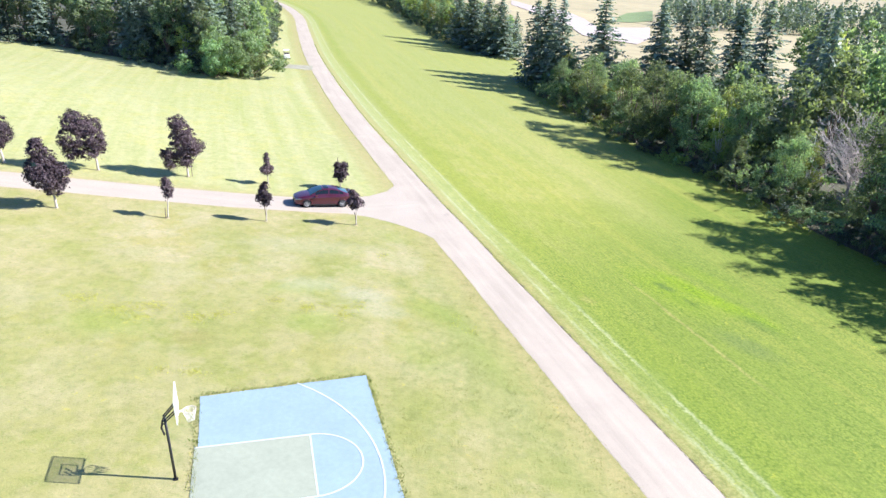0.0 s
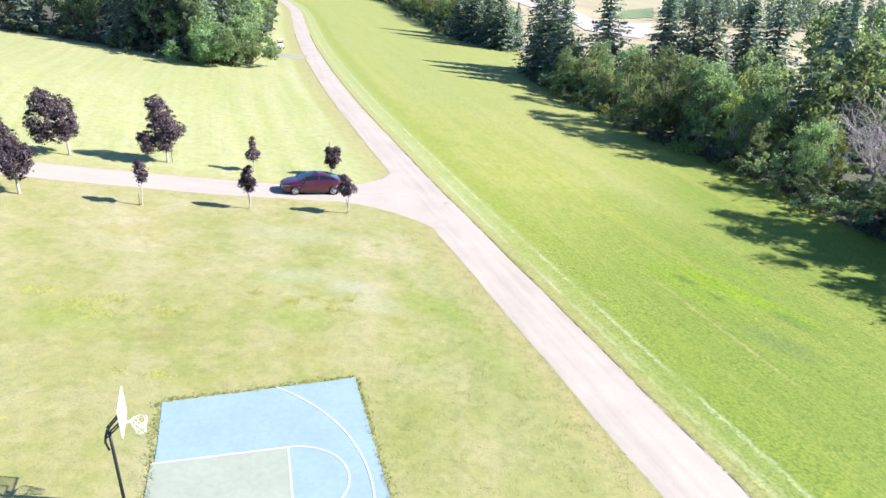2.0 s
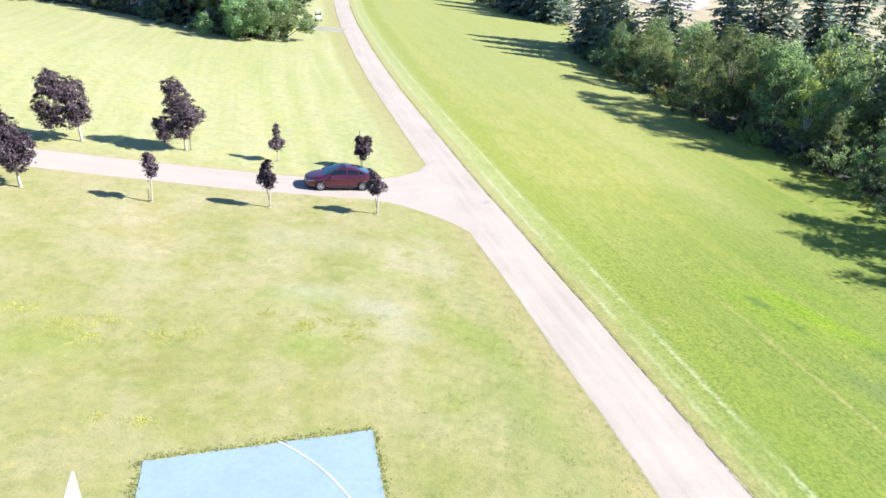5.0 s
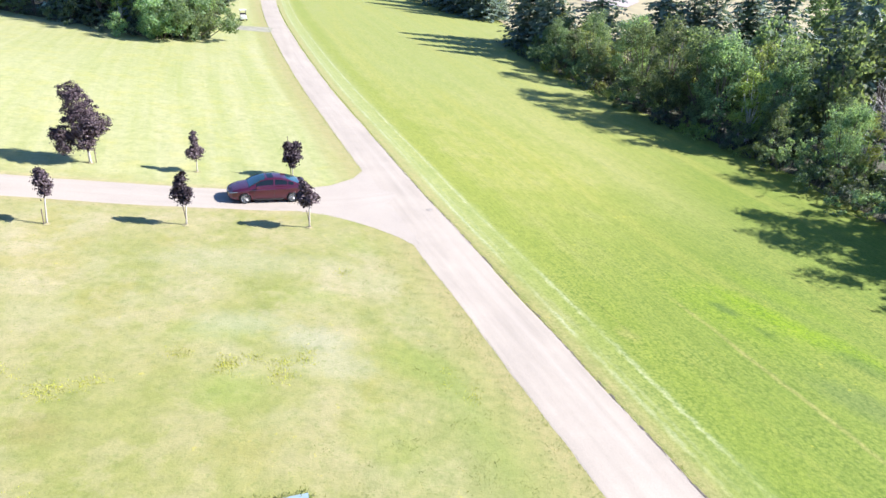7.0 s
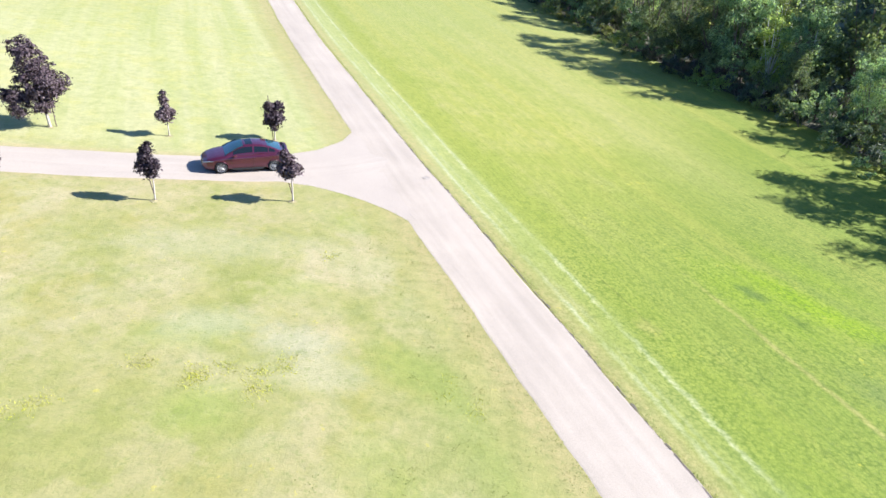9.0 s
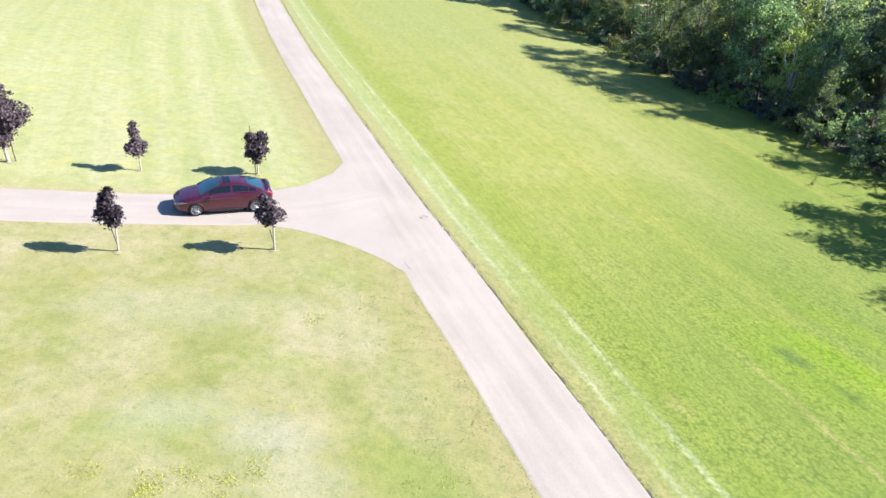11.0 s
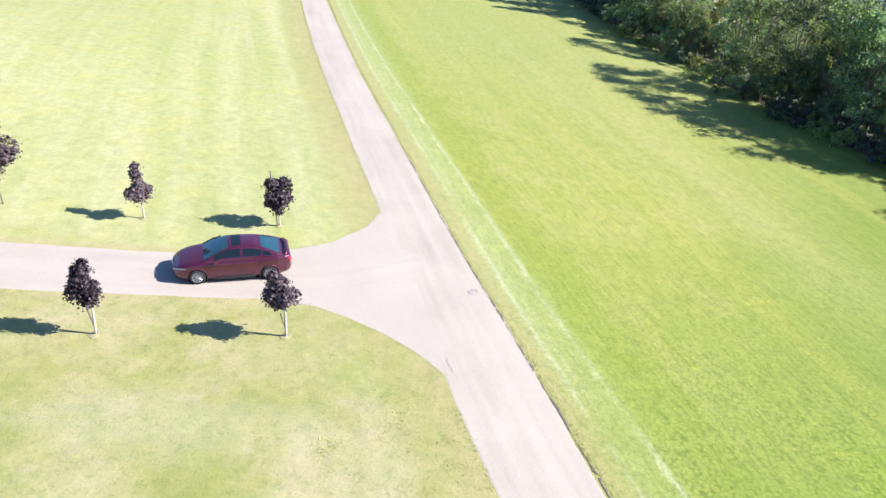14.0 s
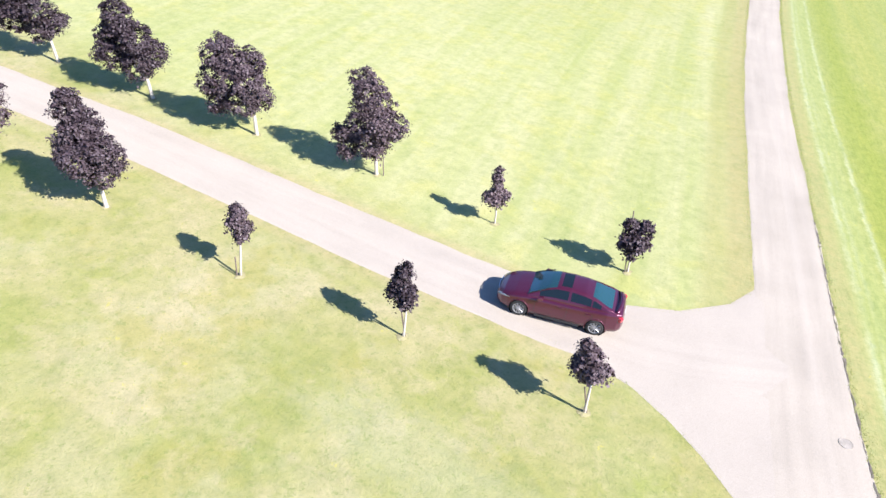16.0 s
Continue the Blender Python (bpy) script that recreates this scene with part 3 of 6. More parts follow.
def smooth_line(points, step):
    """Catmull-Rom through plan points, in metres, evenly spaced."""
    p = np.array(points, float) * S
    p = np.vstack([2 * p[0] - p[1], p, 2 * p[-1] - p[-2]])
    out = []
    for k in range(1, len(p) - 2):
        for u in np.linspace(0, 1, 24, endpoint=False):
            out.append(0.5 * ((2 * p[k]) + (p[k + 1] - p[k - 1]) * u + (2 * p[k - 1] - 5 * p[k] + 4 * p[k + 1] - p[k + 2]) * u ** 2
                              + (3 * p[k] - p[k - 1] - 3 * p[k + 1] + p[k + 2]) * u ** 3))
    out = np.array(out)
    run = np.r_[0, np.cumsum(np.hypot(*np.diff(out, axis=0).T))]
    even = np.arange(0, run[-1], step)
    return np.c_[np.interp(even, run, out[:, 0]), np.interp(even, run, out[:, 1])], even


MAIN_LINE, MAIN_RUN = smooth_line(MAIN, 0.6)
LANE_LINE, LANE_RUN = smooth_line(LANE, 0.6)


def offset_from(line, run, xy):
    """Signed distance from a line, positive to its right when going along it, and the way along it."""
    coarse, every = line[::3], run[::3]
    d2 = ((xy[:, None, :] - coarse[None]) ** 2).sum(-1)
    k = np.clip(d2.argmin(1), 1, len(coarse) - 2)
    way = coarse[k + 1] - coarse[k - 1]
    way /= np.linalg.norm(way, axis=1)[:, None]
    rel = xy - coarse[k]
    return rel[:, 0] * way[:, 1] - rel[:, 1] * way[:, 0], every[k] + (rel * way).sum(1)


def attribute(me, name, values):
    a = me.attributes.new(name, "FLOAT", "POINT")
    a.data.foreach_set("value", np.asarray(values, np.float32))


# ---------------------------------------------------------------- ground
def ground_sheet():
    xs = np.concatenate([-np.geomspace(1500, 62, 26), np.arange(-60, 60.1, 1.0), np.geomspace(62, 1500, 26)])
    ys = np.concatenate([-np.geomspace(300, 6, 12), np.arange(-4, 150.1, 1.0), np.geomspace(152, 2600, 40)])
    X, Y = np.meshgrid(xs, ys)
    xy = np.c_[X.ravel(), Y.ravel()]
    z = ground_z(xy[:, 0], xy[:, 1])
    nx = len(xs)
    faces = [(j * nx + i, j * nx + i + 1, (j + 1) * nx + i + 1, (j + 1) * nx + i) for j in range(len(ys) - 1) for i in range(nx - 1)]
    me = mesh_of("ground", np.c_[xy, z], faces)
    off, run = [], []
    for chunk in np.array_split(xy, 40):
        o, r = offset_from(MAIN_LINE, MAIN_RUN, chunk)
        off.append(o), run.append(r)
    attribute(me, "road_offset", np.concatenate(off))
    attribute(me, "road_run", np.concatenate(run))
    aside = np.concatenate([offset_from(LANE_LINE, LANE_RUN, c)[0] for c in np.array_split(xy, 40)])
    attribute(me, "lane_offset", np.where((xy[:, 0] < -2) & (xy[:, 0] > -80), np.abs(aside), 50.0))
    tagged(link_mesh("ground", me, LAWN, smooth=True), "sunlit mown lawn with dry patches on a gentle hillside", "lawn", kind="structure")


def ribbon(name, line, run, half, mat, label, category, lift=0.007, ragged=0.05, seed=1):
    """A paved strip with a crumbled edge, a little proud of the ground."""
    rng = np.random.default_rng(seed)
    way = np.gradient(line, axis=0)
    way /= np.linalg.norm(way, axis=1)[:, None]
    side = np.c_[way[:, 1], -way[:, 0]]
    cols = np.array([-1.0, -0.999, -0.6, -0.2, 0.2, 0.6, 0.999, 1.0])
    wob = [np.convolve(rng.normal(0, 1, len(line) + 6), np.ones(7) / 7, "valid") * ragged * 2 for _ in range(2)]
    narrow = 1 - 0.11 * np.clip((line[:, 1] - 50) / 9, 0, 1) if category == "road" and name == "road" else np.ones(len(line))
    verts, off = [], []
    for k, c in enumerate(cols):
        reach = c * (half - 0.04) * narrow + 0.24 * np.sign(c) * (abs(c) > 0.9995) + (wob[0] * (c < -0.9) if c < 0 else wob[1] * (c > 0.9))
        xy = line + side * np.asarray(reach)[:, None]
        z = ground_z(xy[:, 0], xy[:, 1]) + (lift + 0.012 * (1 - c * c) if abs(c) < 0.9995 else -0.02)
        verts.append(np.c_[xy, z])
        off.append(np.full(len(line), c * half))
    n = len(line)
    faces = [(k * n + i, k * n + i + 1, (k + 1) * n + i + 1, (k + 1) * n + i) for k in range(len(cols) - 1) for i in range(n - 1)]
    me = mesh_of(name, np.vstack(verts), faces)
    attribute(me, "road_offset", np.concatenate(off))
    attribute(me, "road_run", np.tile(run, len(cols)))
    ob = link_mesh(name, me, mat)
    me.flip_normals() if me.polygons[0].normal.z < 0 else None
    return tagged(ob, label, category, kind="structure")


def sheet(name, outline, mat, label, category, lift=0.02, kind="structure", cuts=3):
    """A patch of ground in plan units, draped on the hillside."""
    bm = bmesh.new()
    bm.faces.new([bm.verts.new(at(x, y, lift)) for x, y in outline])
    bmesh.ops.triangulate(bm, faces=bm.faces[:])
    bmesh.ops.subdivide_edges(bm, edges=bm.edges[:], cuts=cuts, use_grid_fill=True)
    for v in bm.verts:
        v.co.z = float(ground_z(v.co.x, v.co.y)) + lift
    bmesh.ops.recalc_face_normals(bm, faces=bm.faces[:])
    me = bpy.data.meshes.new(name)
    bm.to_mesh(me)
    bm.free()
    if me.polygons[0].normal.z < 0:
        me.flip_normals()
    return tagged(link_mesh(name, me, mat), label, category, kind=kind)


ground_sheet()
ribbon("road", MAIN_LINE, MAIN_RUN, 1.6, ASPHALT, "narrow bleached asphalt road with crumbled edges", "road")
ribbon("lane", LANE_LINE, LANE_RUN, 1.56, SIDE_ASPHALT, "pale asphalt lane between two rows of young maples", "road", lift=0.006, seed=4)


JUNCTION_SOUTH = [(-0.55, 47.95), (-0.95, 48.4), (-2.12, 49.55), (-3.5, 50.5), (-4.9, 51.22), (-6.4, 51.78), (-8.7, 52.05), (-10.0, 51.92)]
JUNCTION_NORTH = [(-5.0, 60.6), (-5.45, 58.9), (-6.8, 57.0), (-8.5, 55.85), (-10.4, 55.05)]


def junction():
    """The flared mouth of the lane: two curved corners, paved."""
    south = JUNCTION_SOUTH + [(-9.0, 53.4), (-5.0, 54.6), (-1.3, 54.4), (0.3, 50.5)]
    north = JUNCTION_NORTH + [(-9.0, 53.6), (-5.0, 54.8), (-1.5, 54.6), (-3.6, 60.4)]
    for outline, lift in ((south, 0.0115), (north, 0.0110)):
        p = sheet("junction_pavement", outline, SIDE_ASPHALT, "pale flared asphalt where the lane meets the road", "road", lift)
        edge = JUNCTION_SOUTH if outline is south else JUNCTION_NORTH
        for vert in p.data.vertices:
            here = Vector((vert.co.x / S, vert.co.y / S))
            away = min((here - Vector(a).lerp(Vector(b), u / 12)).length for a, b in zip(edge, edge[1:]) for u in range(13))
            vert.co.z -= (lift - 0.001) * max(0.0, 1 - away / 0.5)
        count = len(p.data.vertices)
        attribute(p.data, "road_offset", np.full(count, 1.2))
        attribute(p.data, "road_run", np.array([v.co.x for v in p.data.vertices]))


junction()

# ---------------------------------------------------------------- foliage geometry
def leaf_mesh(name, centres, outward, size, rng, fold=0.25, long=1.35, spread=0.7):
    """Folded diamond leaves round centres, facing mostly outward."""
    n = len(centres)
    normal = outward + rng.normal(0, spread, (n, 3))
    normal /= np.linalg.norm(normal, axis=1)[:, None] + 1e-9
    side = np.cross(normal, rng.normal(0, 1, (n, 3)))
    side /= np.linalg.norm(side, axis=1)[:, None] + 1e-9
    ahead = np.cross(normal, side)
    s = (size * rng.uniform(0.65, 1.3, n))[:, None]
    quads = np.stack([centres - ahead * s * long / 2, centres + side * s / 2 + normal * s * fold, centres + ahead * s * long / 2, centres - side * s / 2 + normal * s * fold], 1)
    me = bpy.data.meshes.new(name)
    me.vertices.add(4 * n)
    me.vertices.foreach_set("co", quads.reshape(-1).astype(np.float32))
    me.loops.add(4 * n)
    me.loops.foreach_set("vertex_index", np.arange(4 * n, dtype=np.int32))
    me.polygons.add(n)
    me.polygons.foreach_set("loop_start", np.arange(0, 4 * n, 4, dtype=np.int32))
    me.update(calc_edges=True)
    return me


def unit(rng, n):
    v = rng.normal(0, 1, (n, 3))
    return v / np.linalg.norm(v, axis=1)[:, None]


def lobed_crown(name, lobes, clumps, per_clump, clump_size, leaf, rng, flat=0.75, spread=0.7):
    """Leaves in clumps on the surfaces of lobes (x, y, z, r)."""
    lobes = np.array(lobes, float)
    weight = lobes[:, 3] ** 2
    pick = rng.choice(len(lobes), clumps, p=weight / weight.sum())
    way = unit(rng, clumps)
    way[:, 2] = way[:, 2] * 0.9 + 0.12
    hub = lobes[pick, :3] + way * (lobes[pick, 3] * rng.uniform(0.62, 1.0, clumps))[:, None]
    n = clumps * per_clump
    k = np.repeat(np.arange(clumps), per_clump)
    local = unit(rng, n) * (clump_size * rng.uniform(0.35, 1.0, n) * rng.uniform(0.6, 1.35, clumps)[k])[:, None]
    local[:, 2] *= flat
    centres = hub[k] + local
    out = local / clump_size * 0.7 + way[k] * 0.7
    return leaf_mesh(name, centres, out, leaf, rng, spread=spread)


def tufted_crown(name, lobes, tufts_of, per_tuft, reach, leaf, rng):
    """Leaves in flat, ragged sprays at the ends of twigs, some of them straying out of the outline."""
    lobes = np.array(lobes, float)
    weight = lobes[:, 3] ** 2
    pick = rng.choice(len(lobes), tufts_of, p=weight / weight.sum())
    way = unit(rng, tufts_of)
    way[:, 2] = way[:, 2] * 0.9 + 0.1
    hub = lobes[pick, :3] + way * (lobes[pick, 3] * np.minimum(1.08, rng.normal(0.86, 0.13, tufts_of)))[:, None]
    k = np.repeat(np.arange(tufts_of), per_tuft)
    n = len(k)
    wide = reach * rng.uniform(0.45, 1.7, tufts_of)[k]
    local = rng.normal(0, 0.55, (n, 3)) * wide[:, None]
    along_twig = (local * way[k]).sum(1)[:, None] * way[k]
    local = local - 0.35 * along_twig
    local[:, 2] *= 0.55
    local[:, 2] -= 0.25 * (local[:, 0] ** 2 + local[:, 1] ** 2) / reach
    out = way[k] * 0.55 + np.array([0, 0, 0.55]) + local / reach * 0.25
    return leaf_mesh(name, hub[k] + local, out, leaf * rng.uniform(0.7, 1.35, tufts_of)[k], rng, spread=0.5)


def limbs(bm, lobes, base_r, fork, rng, sides=7, lean=(0, 0)):
    """A tapered trunk with limbs reaching into each lobe."""
    top = max(l[2] for l in lobes)
    pts = [(lean[0] * u, lean[1] * u, -0.15 + u * (fork + 0.15)) for u in (0, 0.3, 0.7, 1)]
    tube(bm, pts, [base_r * 1.35, base_r, base_r * 0.9, base_r * 0.8], sides)
    head = Vector(pts[-1])
    for x, y, z, r in lobes:
        end = Vector((x, y, z))
        if (end - head).length < 0.3:
            continue
        mid = head.lerp(end, 0.5) + Vector((rng.normal(0, 0.08), rng.normal(0, 0.08), 0.1 * (end - head).length))
        tube(bm, [head - Vector((0, 0, 0.1)), mid, end], [base_r * 0.55, base_r * 0.35, base_r * 0.12], 5)


# ---------------------------------------------------------------- the maples along the lane
RIGHT = Vector((0.79, 0.61, 0))


def maple(x, y, lobes, trunk, fork, lean, leaves, seed, label, stake=None, turn=None):
    """One young purple maple. lobes: across, up, radius and depth, in metres."""
    rng = np.random.default_rng(seed)
    root = thing("maple_tree", Matrix.Translation(at(x, y)), label, "tree", "maples along the lane")
    side = RIGHT if turn is None else Vector((math.cos(turn), math.sin(turn), 0))
    deep = Vector((-side.y, side.x, 0))
    placed = []
    for a, z, r, depth in lobes:
        z = z + (0.2 if leaves < 3000 else 0.05)
        p = side * (a - (0.2 if leaves > 3000 else 0.0) * z / 3) + deep * depth
        placed.append((p.x, p.y, z, r))
    lean_to = side * lean
    bm = bmesh.new()
    limbs(bm, placed, trunk, fork, rng, 9, (lean_to.x, lean_to.y))
    part("trunk", bm, PALE_BARK, root, "pale smooth trunk", True)
    clumps = max(60, leaves // 10)
    swell = 1.0 if leaves > 3000 else 0.71
    link_mesh("crown", tufted_crown("crown", [(a, b, c, swell * d) for a, b, c, d in placed], clumps, 46, 0.19 if leaves > 3000 else 0.15, 0.078, rng), MAPLE_LEAF, root, "dense dark purple leaves")
    bm = bmesh.new()
    ring = [bm.verts.new((math.cos(k * 0.4488) * (0.15 + 0.12 * rng.random()), math.sin(k * 0.4488) * (0.15 + 0.12 * rng.random()), 0)) for k in range(14)]
    hub = bm.verts.new((0, 0, 0.05))
    for k in range(14):
        bm.faces.new((ring[k], ring[(k + 1) % 14], hub))
    for v in ring:
        w = root.matrix_world @ v.co
        v.co.z = float(ground_z(w.x, w.y)) - root.matrix_world.translation.z + 0.012
    part("mulch_ring", bm, MULCH, root, "thin dry mulch at the foot")
    if stake:
        dx, lean_x, height = stake
        foot = side * dx
        gz = float(ground_z(S * x + foot.x, S * y + foot.y)) - root.matrix_world.translation.z
        bm = bmesh.new()
        tube(bm, [(foot.x, foot.y, gz - 0.1), (foot.x + side.x * lean_x, foot.y + side.y * lean_x, gz + height)], [0.028, 0.024], 6)
        part("stake", bm, STAKE_WOOD, root, "thin dark wooden stake")
    return root


def small_lobes(rng, width, low, high, count=7, shift=0.0):
    out = []
    for k in range(count):
        u = (k + 0.5) / count
        r = width * (0.62 - 0.30 * abs(u - 0.4)) * rng.uniform(0.85, 1.1)
        out.append((shift + rng.normal(0, width * 0.28), low + (high - low) * u, r, rng.normal(0, width * 0.28)))
    return out


def plant_maples():
    r = np.random.default_rng(11)
    young = "young purple-leaved maple with a pale staked trunk on grass"
    grown = "bushy purple-leaved maple with a pale trunk on the lawn"
    maple(-7.08, 49.65, [(0.0, 1.3, 0.32, 0), (-0.26, 1.6, 0.35, 0.1), (0.30, 1.55, 0.35, -0.1), (0.05, 1.8, 0.40, 0.2), (0.0, 2.1, 0.34, 0), (-0.1, 2.35, 0.24, 0), (0.1, 1.6, 0.38, -0.25)], 0.045, 1.3, 0.12, 1500, 1, young, (0.1, -0.18, 1.05))
    maple(-13.58, 48.45, [(0.1, 1.2, 0.30, 0), (-0.2, 1.6, 0.36, 0.12), (0.24, 1.65, 0.36, -0.12), (0.05, 2.0, 0.38, 0.1), (0.1, 2.35, 0.3, 0), (0.18, 2.6, 0.2, 0), (0.0, 1.65, 0.36, 0.22)], 0.042, 1.1, 0.15, 1300, 2, young, (0.08, -0.1, 1.1))
    maple(-20.15, 46.75, [(0.28, 1.5, 0.26, 0), (0.40, 1.8, 0.31, 0.08), (0.14, 2.05, 0.31, -0.08), (0.28, 2.3, 0.28, 0), (0.22, 2.5, 0.22, 0.08)], 0.042, 1.5, 0.22, 950, 3, "slim purple-leaved maple sapling with a tall bare trunk", (-0.12, 0.05, 0.8))
    maple(-27.4, 45.8, [(0.2, 1.3, 0.6, 0), (0.45, 1.9, 0.75, 0.3), (-0.25, 2.2, 0.8, -0.3), (0.6, 2.5, 0.65, -0.3), (-0.3, 2.9, 0.8, 0.2), (0.15, 3.4, 0.65, 0.1), (-0.15, 4.0, 0.55, 0), (-0.1, 4.5, 0.36, 0), (-0.75, 2.4, 0.5, 0.3)], 0.085, 0.9, 0.0, 5200, 4, grown)
    maple(-34.3, 44.5, small_lobes(r, 1.5, 1.3, 4.5, 9, -0.2), 0.085, 0.9, 0.0, 4600, 5, grown)
    maple(-9.45, 57.95, [(0.1, 0.7, 0.34, 0), (-0.2, 0.95, 0.36, 0), (0.46, 1.0, 0.40, 0.1), (-0.2, 1.35, 0.44, -0.1), (0.5, 1.6, 0.44, 0), (0.1, 1.7, 0.44, 0.25), (-0.15, 1.95, 0.32, 0), (0.5, 1.9, 0.28, 0), (0.1, 1.3, 0.45, -0.3)], 0.042, 0.7, 0.05, 1500, 6, young, (-0.1, 0.0, 2.75))
    maple(-15.5, 57.05, [(0.05, 0.95, 0.42, 0), (0.3, 1.15, 0.34, 0.1), (-0.22, 1.2, 0.34, -0.1), (0.05, 1.6, 0.34, 0), (0.08, 2.0, 0.24, 0), (0.1, 2.35, 0.15, 0)], 0.038, 0.7, 0.05, 950, 7, "small tapering purple-leaved maple sapling beside the lane")
    maple(-22.0, 56.42, [(-0.1, 1.45, 0.75, 0), (0.5, 1.8, 0.8, 0.3), (0.75, 2.35, 0.85, -0.1), (-0.75, 2.0, 0.55, 0.2), (-1.3, 2.1, 0.45, 0), (-1.15, 1.35, 0.5, -0.1), (0.1, 2.7, 0.95, -0.4), (0.25, 3.4, 0.95, 0.1), (0.1, 4.0, 0.78, 0), (-0.05, 4.5, 0.58, 0)], 0.085, 0.9, 0.0, 5200, 8, "lopsided bushy purple-leaved maple with a pale trunk", (0.32, 0.04, 1.5))
    maple(-28.65, 54.75, [(-0.4, 1.6, 0.8, 0), (0.3, 1.8, 0.75, 0.3), (-1.5, 1.75, 0.7, 0.1), (0.2, 2.6, 0.9, -0.3), (-1.2, 2.7, 1.05, 0.2), (-0.3, 3.4, 0.9, 0), (0.35, 3.5, 0.7, 0.2), (-1.1, 3.9, 0.75, -0.1), (-0.8, 4.3, 0.6, 0)], 0.09, 1.0, 0.0, 5600, 9, grown)
    maple(-35.2, 53.25, [(-0.3, 1.7, 0.8, 0), (0.35, 2.1, 0.8, 0.3), (-1.5, 2.3, 0.8, 0.1), (0.1, 2.9, 0.85, -0.3), (-1.2, 3.1, 1.0, 0.2), (-0.6, 3.8, 0.85, 0), (-0.7, 4.4, 0.65, 0.1)], 0.09, 1.1, -0.1, 5200, 10, grown)
    maple(-42.2, 51.95, [(-0.3, 1.7, 0.7, 0), (0.3, 2.0, 0.7, 0.3), (-1.7, 2.2, 0.8, 0.1), (0.0, 2.8, 0.85, -0.3), (-1.3, 3.0, 1.0, 0.2), (-0.8, 3.6, 0.85, 0), (-1.9, 3.0, 0.7, 0)], 0.085, 1.2, -0.1, 4600, 12, grown)


plant_maples()


# ---------------------------------------------------------------- woods
def broadleaf_template(name, seed, height, width, leaf, mat, clumps, per, bark, label):
    rng = np.random.default_rng(seed)
    root = thing(name, Matrix(), label, "tree", "trees of the woods")
    lobes = []
    for k in range(11):
        u = (k + 0.4) / 11
        reach = width * (0.55 - 0.5 * max(0, u - 0.45)) * rng.uniform(0.5, 1.0)
        a = k * 2.4 + rng.normal(0, 0.3)
        lobes.append((math.cos(a) * reach, math.sin(a) * reach, height * (0.22 + 0.68 * u), width * 0.27 * rng.uniform(0.7, 1.25)))
    bm = bmesh.new()
    limbs(bm, lobes, 0.014 * height, height * 0.22, rng, 7)
    part("trunk", bm, bark, root, smooth=True)
    link_mesh("crown", lobed_crown("crown", lobes, clumps, per, 0.085 * height ** 0.5 * 2.4, leaf, rng), mat, root)
    return root


def spruce_template(seed, height, radius, thin, label):
    rng = np.random.default_rng(seed)
    root = thing("spruce_tree", Matrix(), label, "tree", "trees of the woods")
    bm = bmesh.new()
    tube(bm, [(0, 0, -0.3), (0, 0, height * 0.5), (0, 0, height * 0.98)], [0.013 * height, 0.008 * height, 0.02], 7)
    part("trunk", bm, BARK, root, smooth=True)
    centres, out, size = [], [], []
    z = height * 0.07
    while z < height * 0.985:
        u = z / height
        reach = radius * ((1 - u) ** 0.82 + 0.05) * rng.uniform(0.78, 1.12)
        count = max(4, int((9 - 3 * u) * thin))
        start = rng.uniform(0, 6.3)
        for k in range(count):
            a = start + k * 6.283 / count + rng.normal(0, 0.2)
            length = max(0.2, reach * rng.uniform(0.6, 1.1))
            steps = max(2, int(length / 0.30))
            way = np.array([math.cos(a), math.sin(a), 0.0])
            for s in range(steps):
                w = (s + 0.7) / steps
                sag = -0.30 * length * w + 0.16 * length * w * w
                wide = 0.26 * length * (1.1 - w)
                for q in (-1, 1) if w < 0.8 else (0,):
                    p = way * length * w + np.array([-way[1], way[0], 0]) * q * wide * rng.uniform(0.3, 1.0)
                    centres.append((p[0], p[1], z + sag + rng.normal(0, 0.05)))
                    out.append((way[0] * 0.35, way[1] * 0.35, 0.9))
                    size.append(0.30 + 0.12 * (1 - u))
        z += (0.34 + 0.22 * (1 - u)) * rng.uniform(0.8, 1.2)
    link_mesh("crown", leaf_mesh("crown", np.array(centres), np.array(out), np.array(size), rng, 0.10, 2.0, 0.35), NEEDLE, root)
    return root


def shrub_template(seed, width, height, leaf, mat, label, clumps=34, per=25):
    rng = np.random.default_rng(seed)
    root = thing("shrub", Matrix(), label, "shrub", "undergrowth at the wood's edge")
    lobes = [(rng.normal(0, width * 0.3), rng.normal(0, width * 0.3), height * rng.uniform(0.2, 0.75), width * rng.uniform(0.22, 0.36)) for _ in range(8)]
    bm = bmesh.new()
    for x, y, z, _ in lobes[:6]:
        tube(bm, [(x * 0.15, y * 0.15, -0.1), (x * 0.6, y * 0.6, z * 0.6), (x, y, z)], [0.03, 0.02, 0.008], 5)
    part("stem", bm, BARK, root)
    link_mesh("leaves", lobed_crown("leaves", lobes, clumps, per, 0.32, leaf, rng), mat, root)
    return root


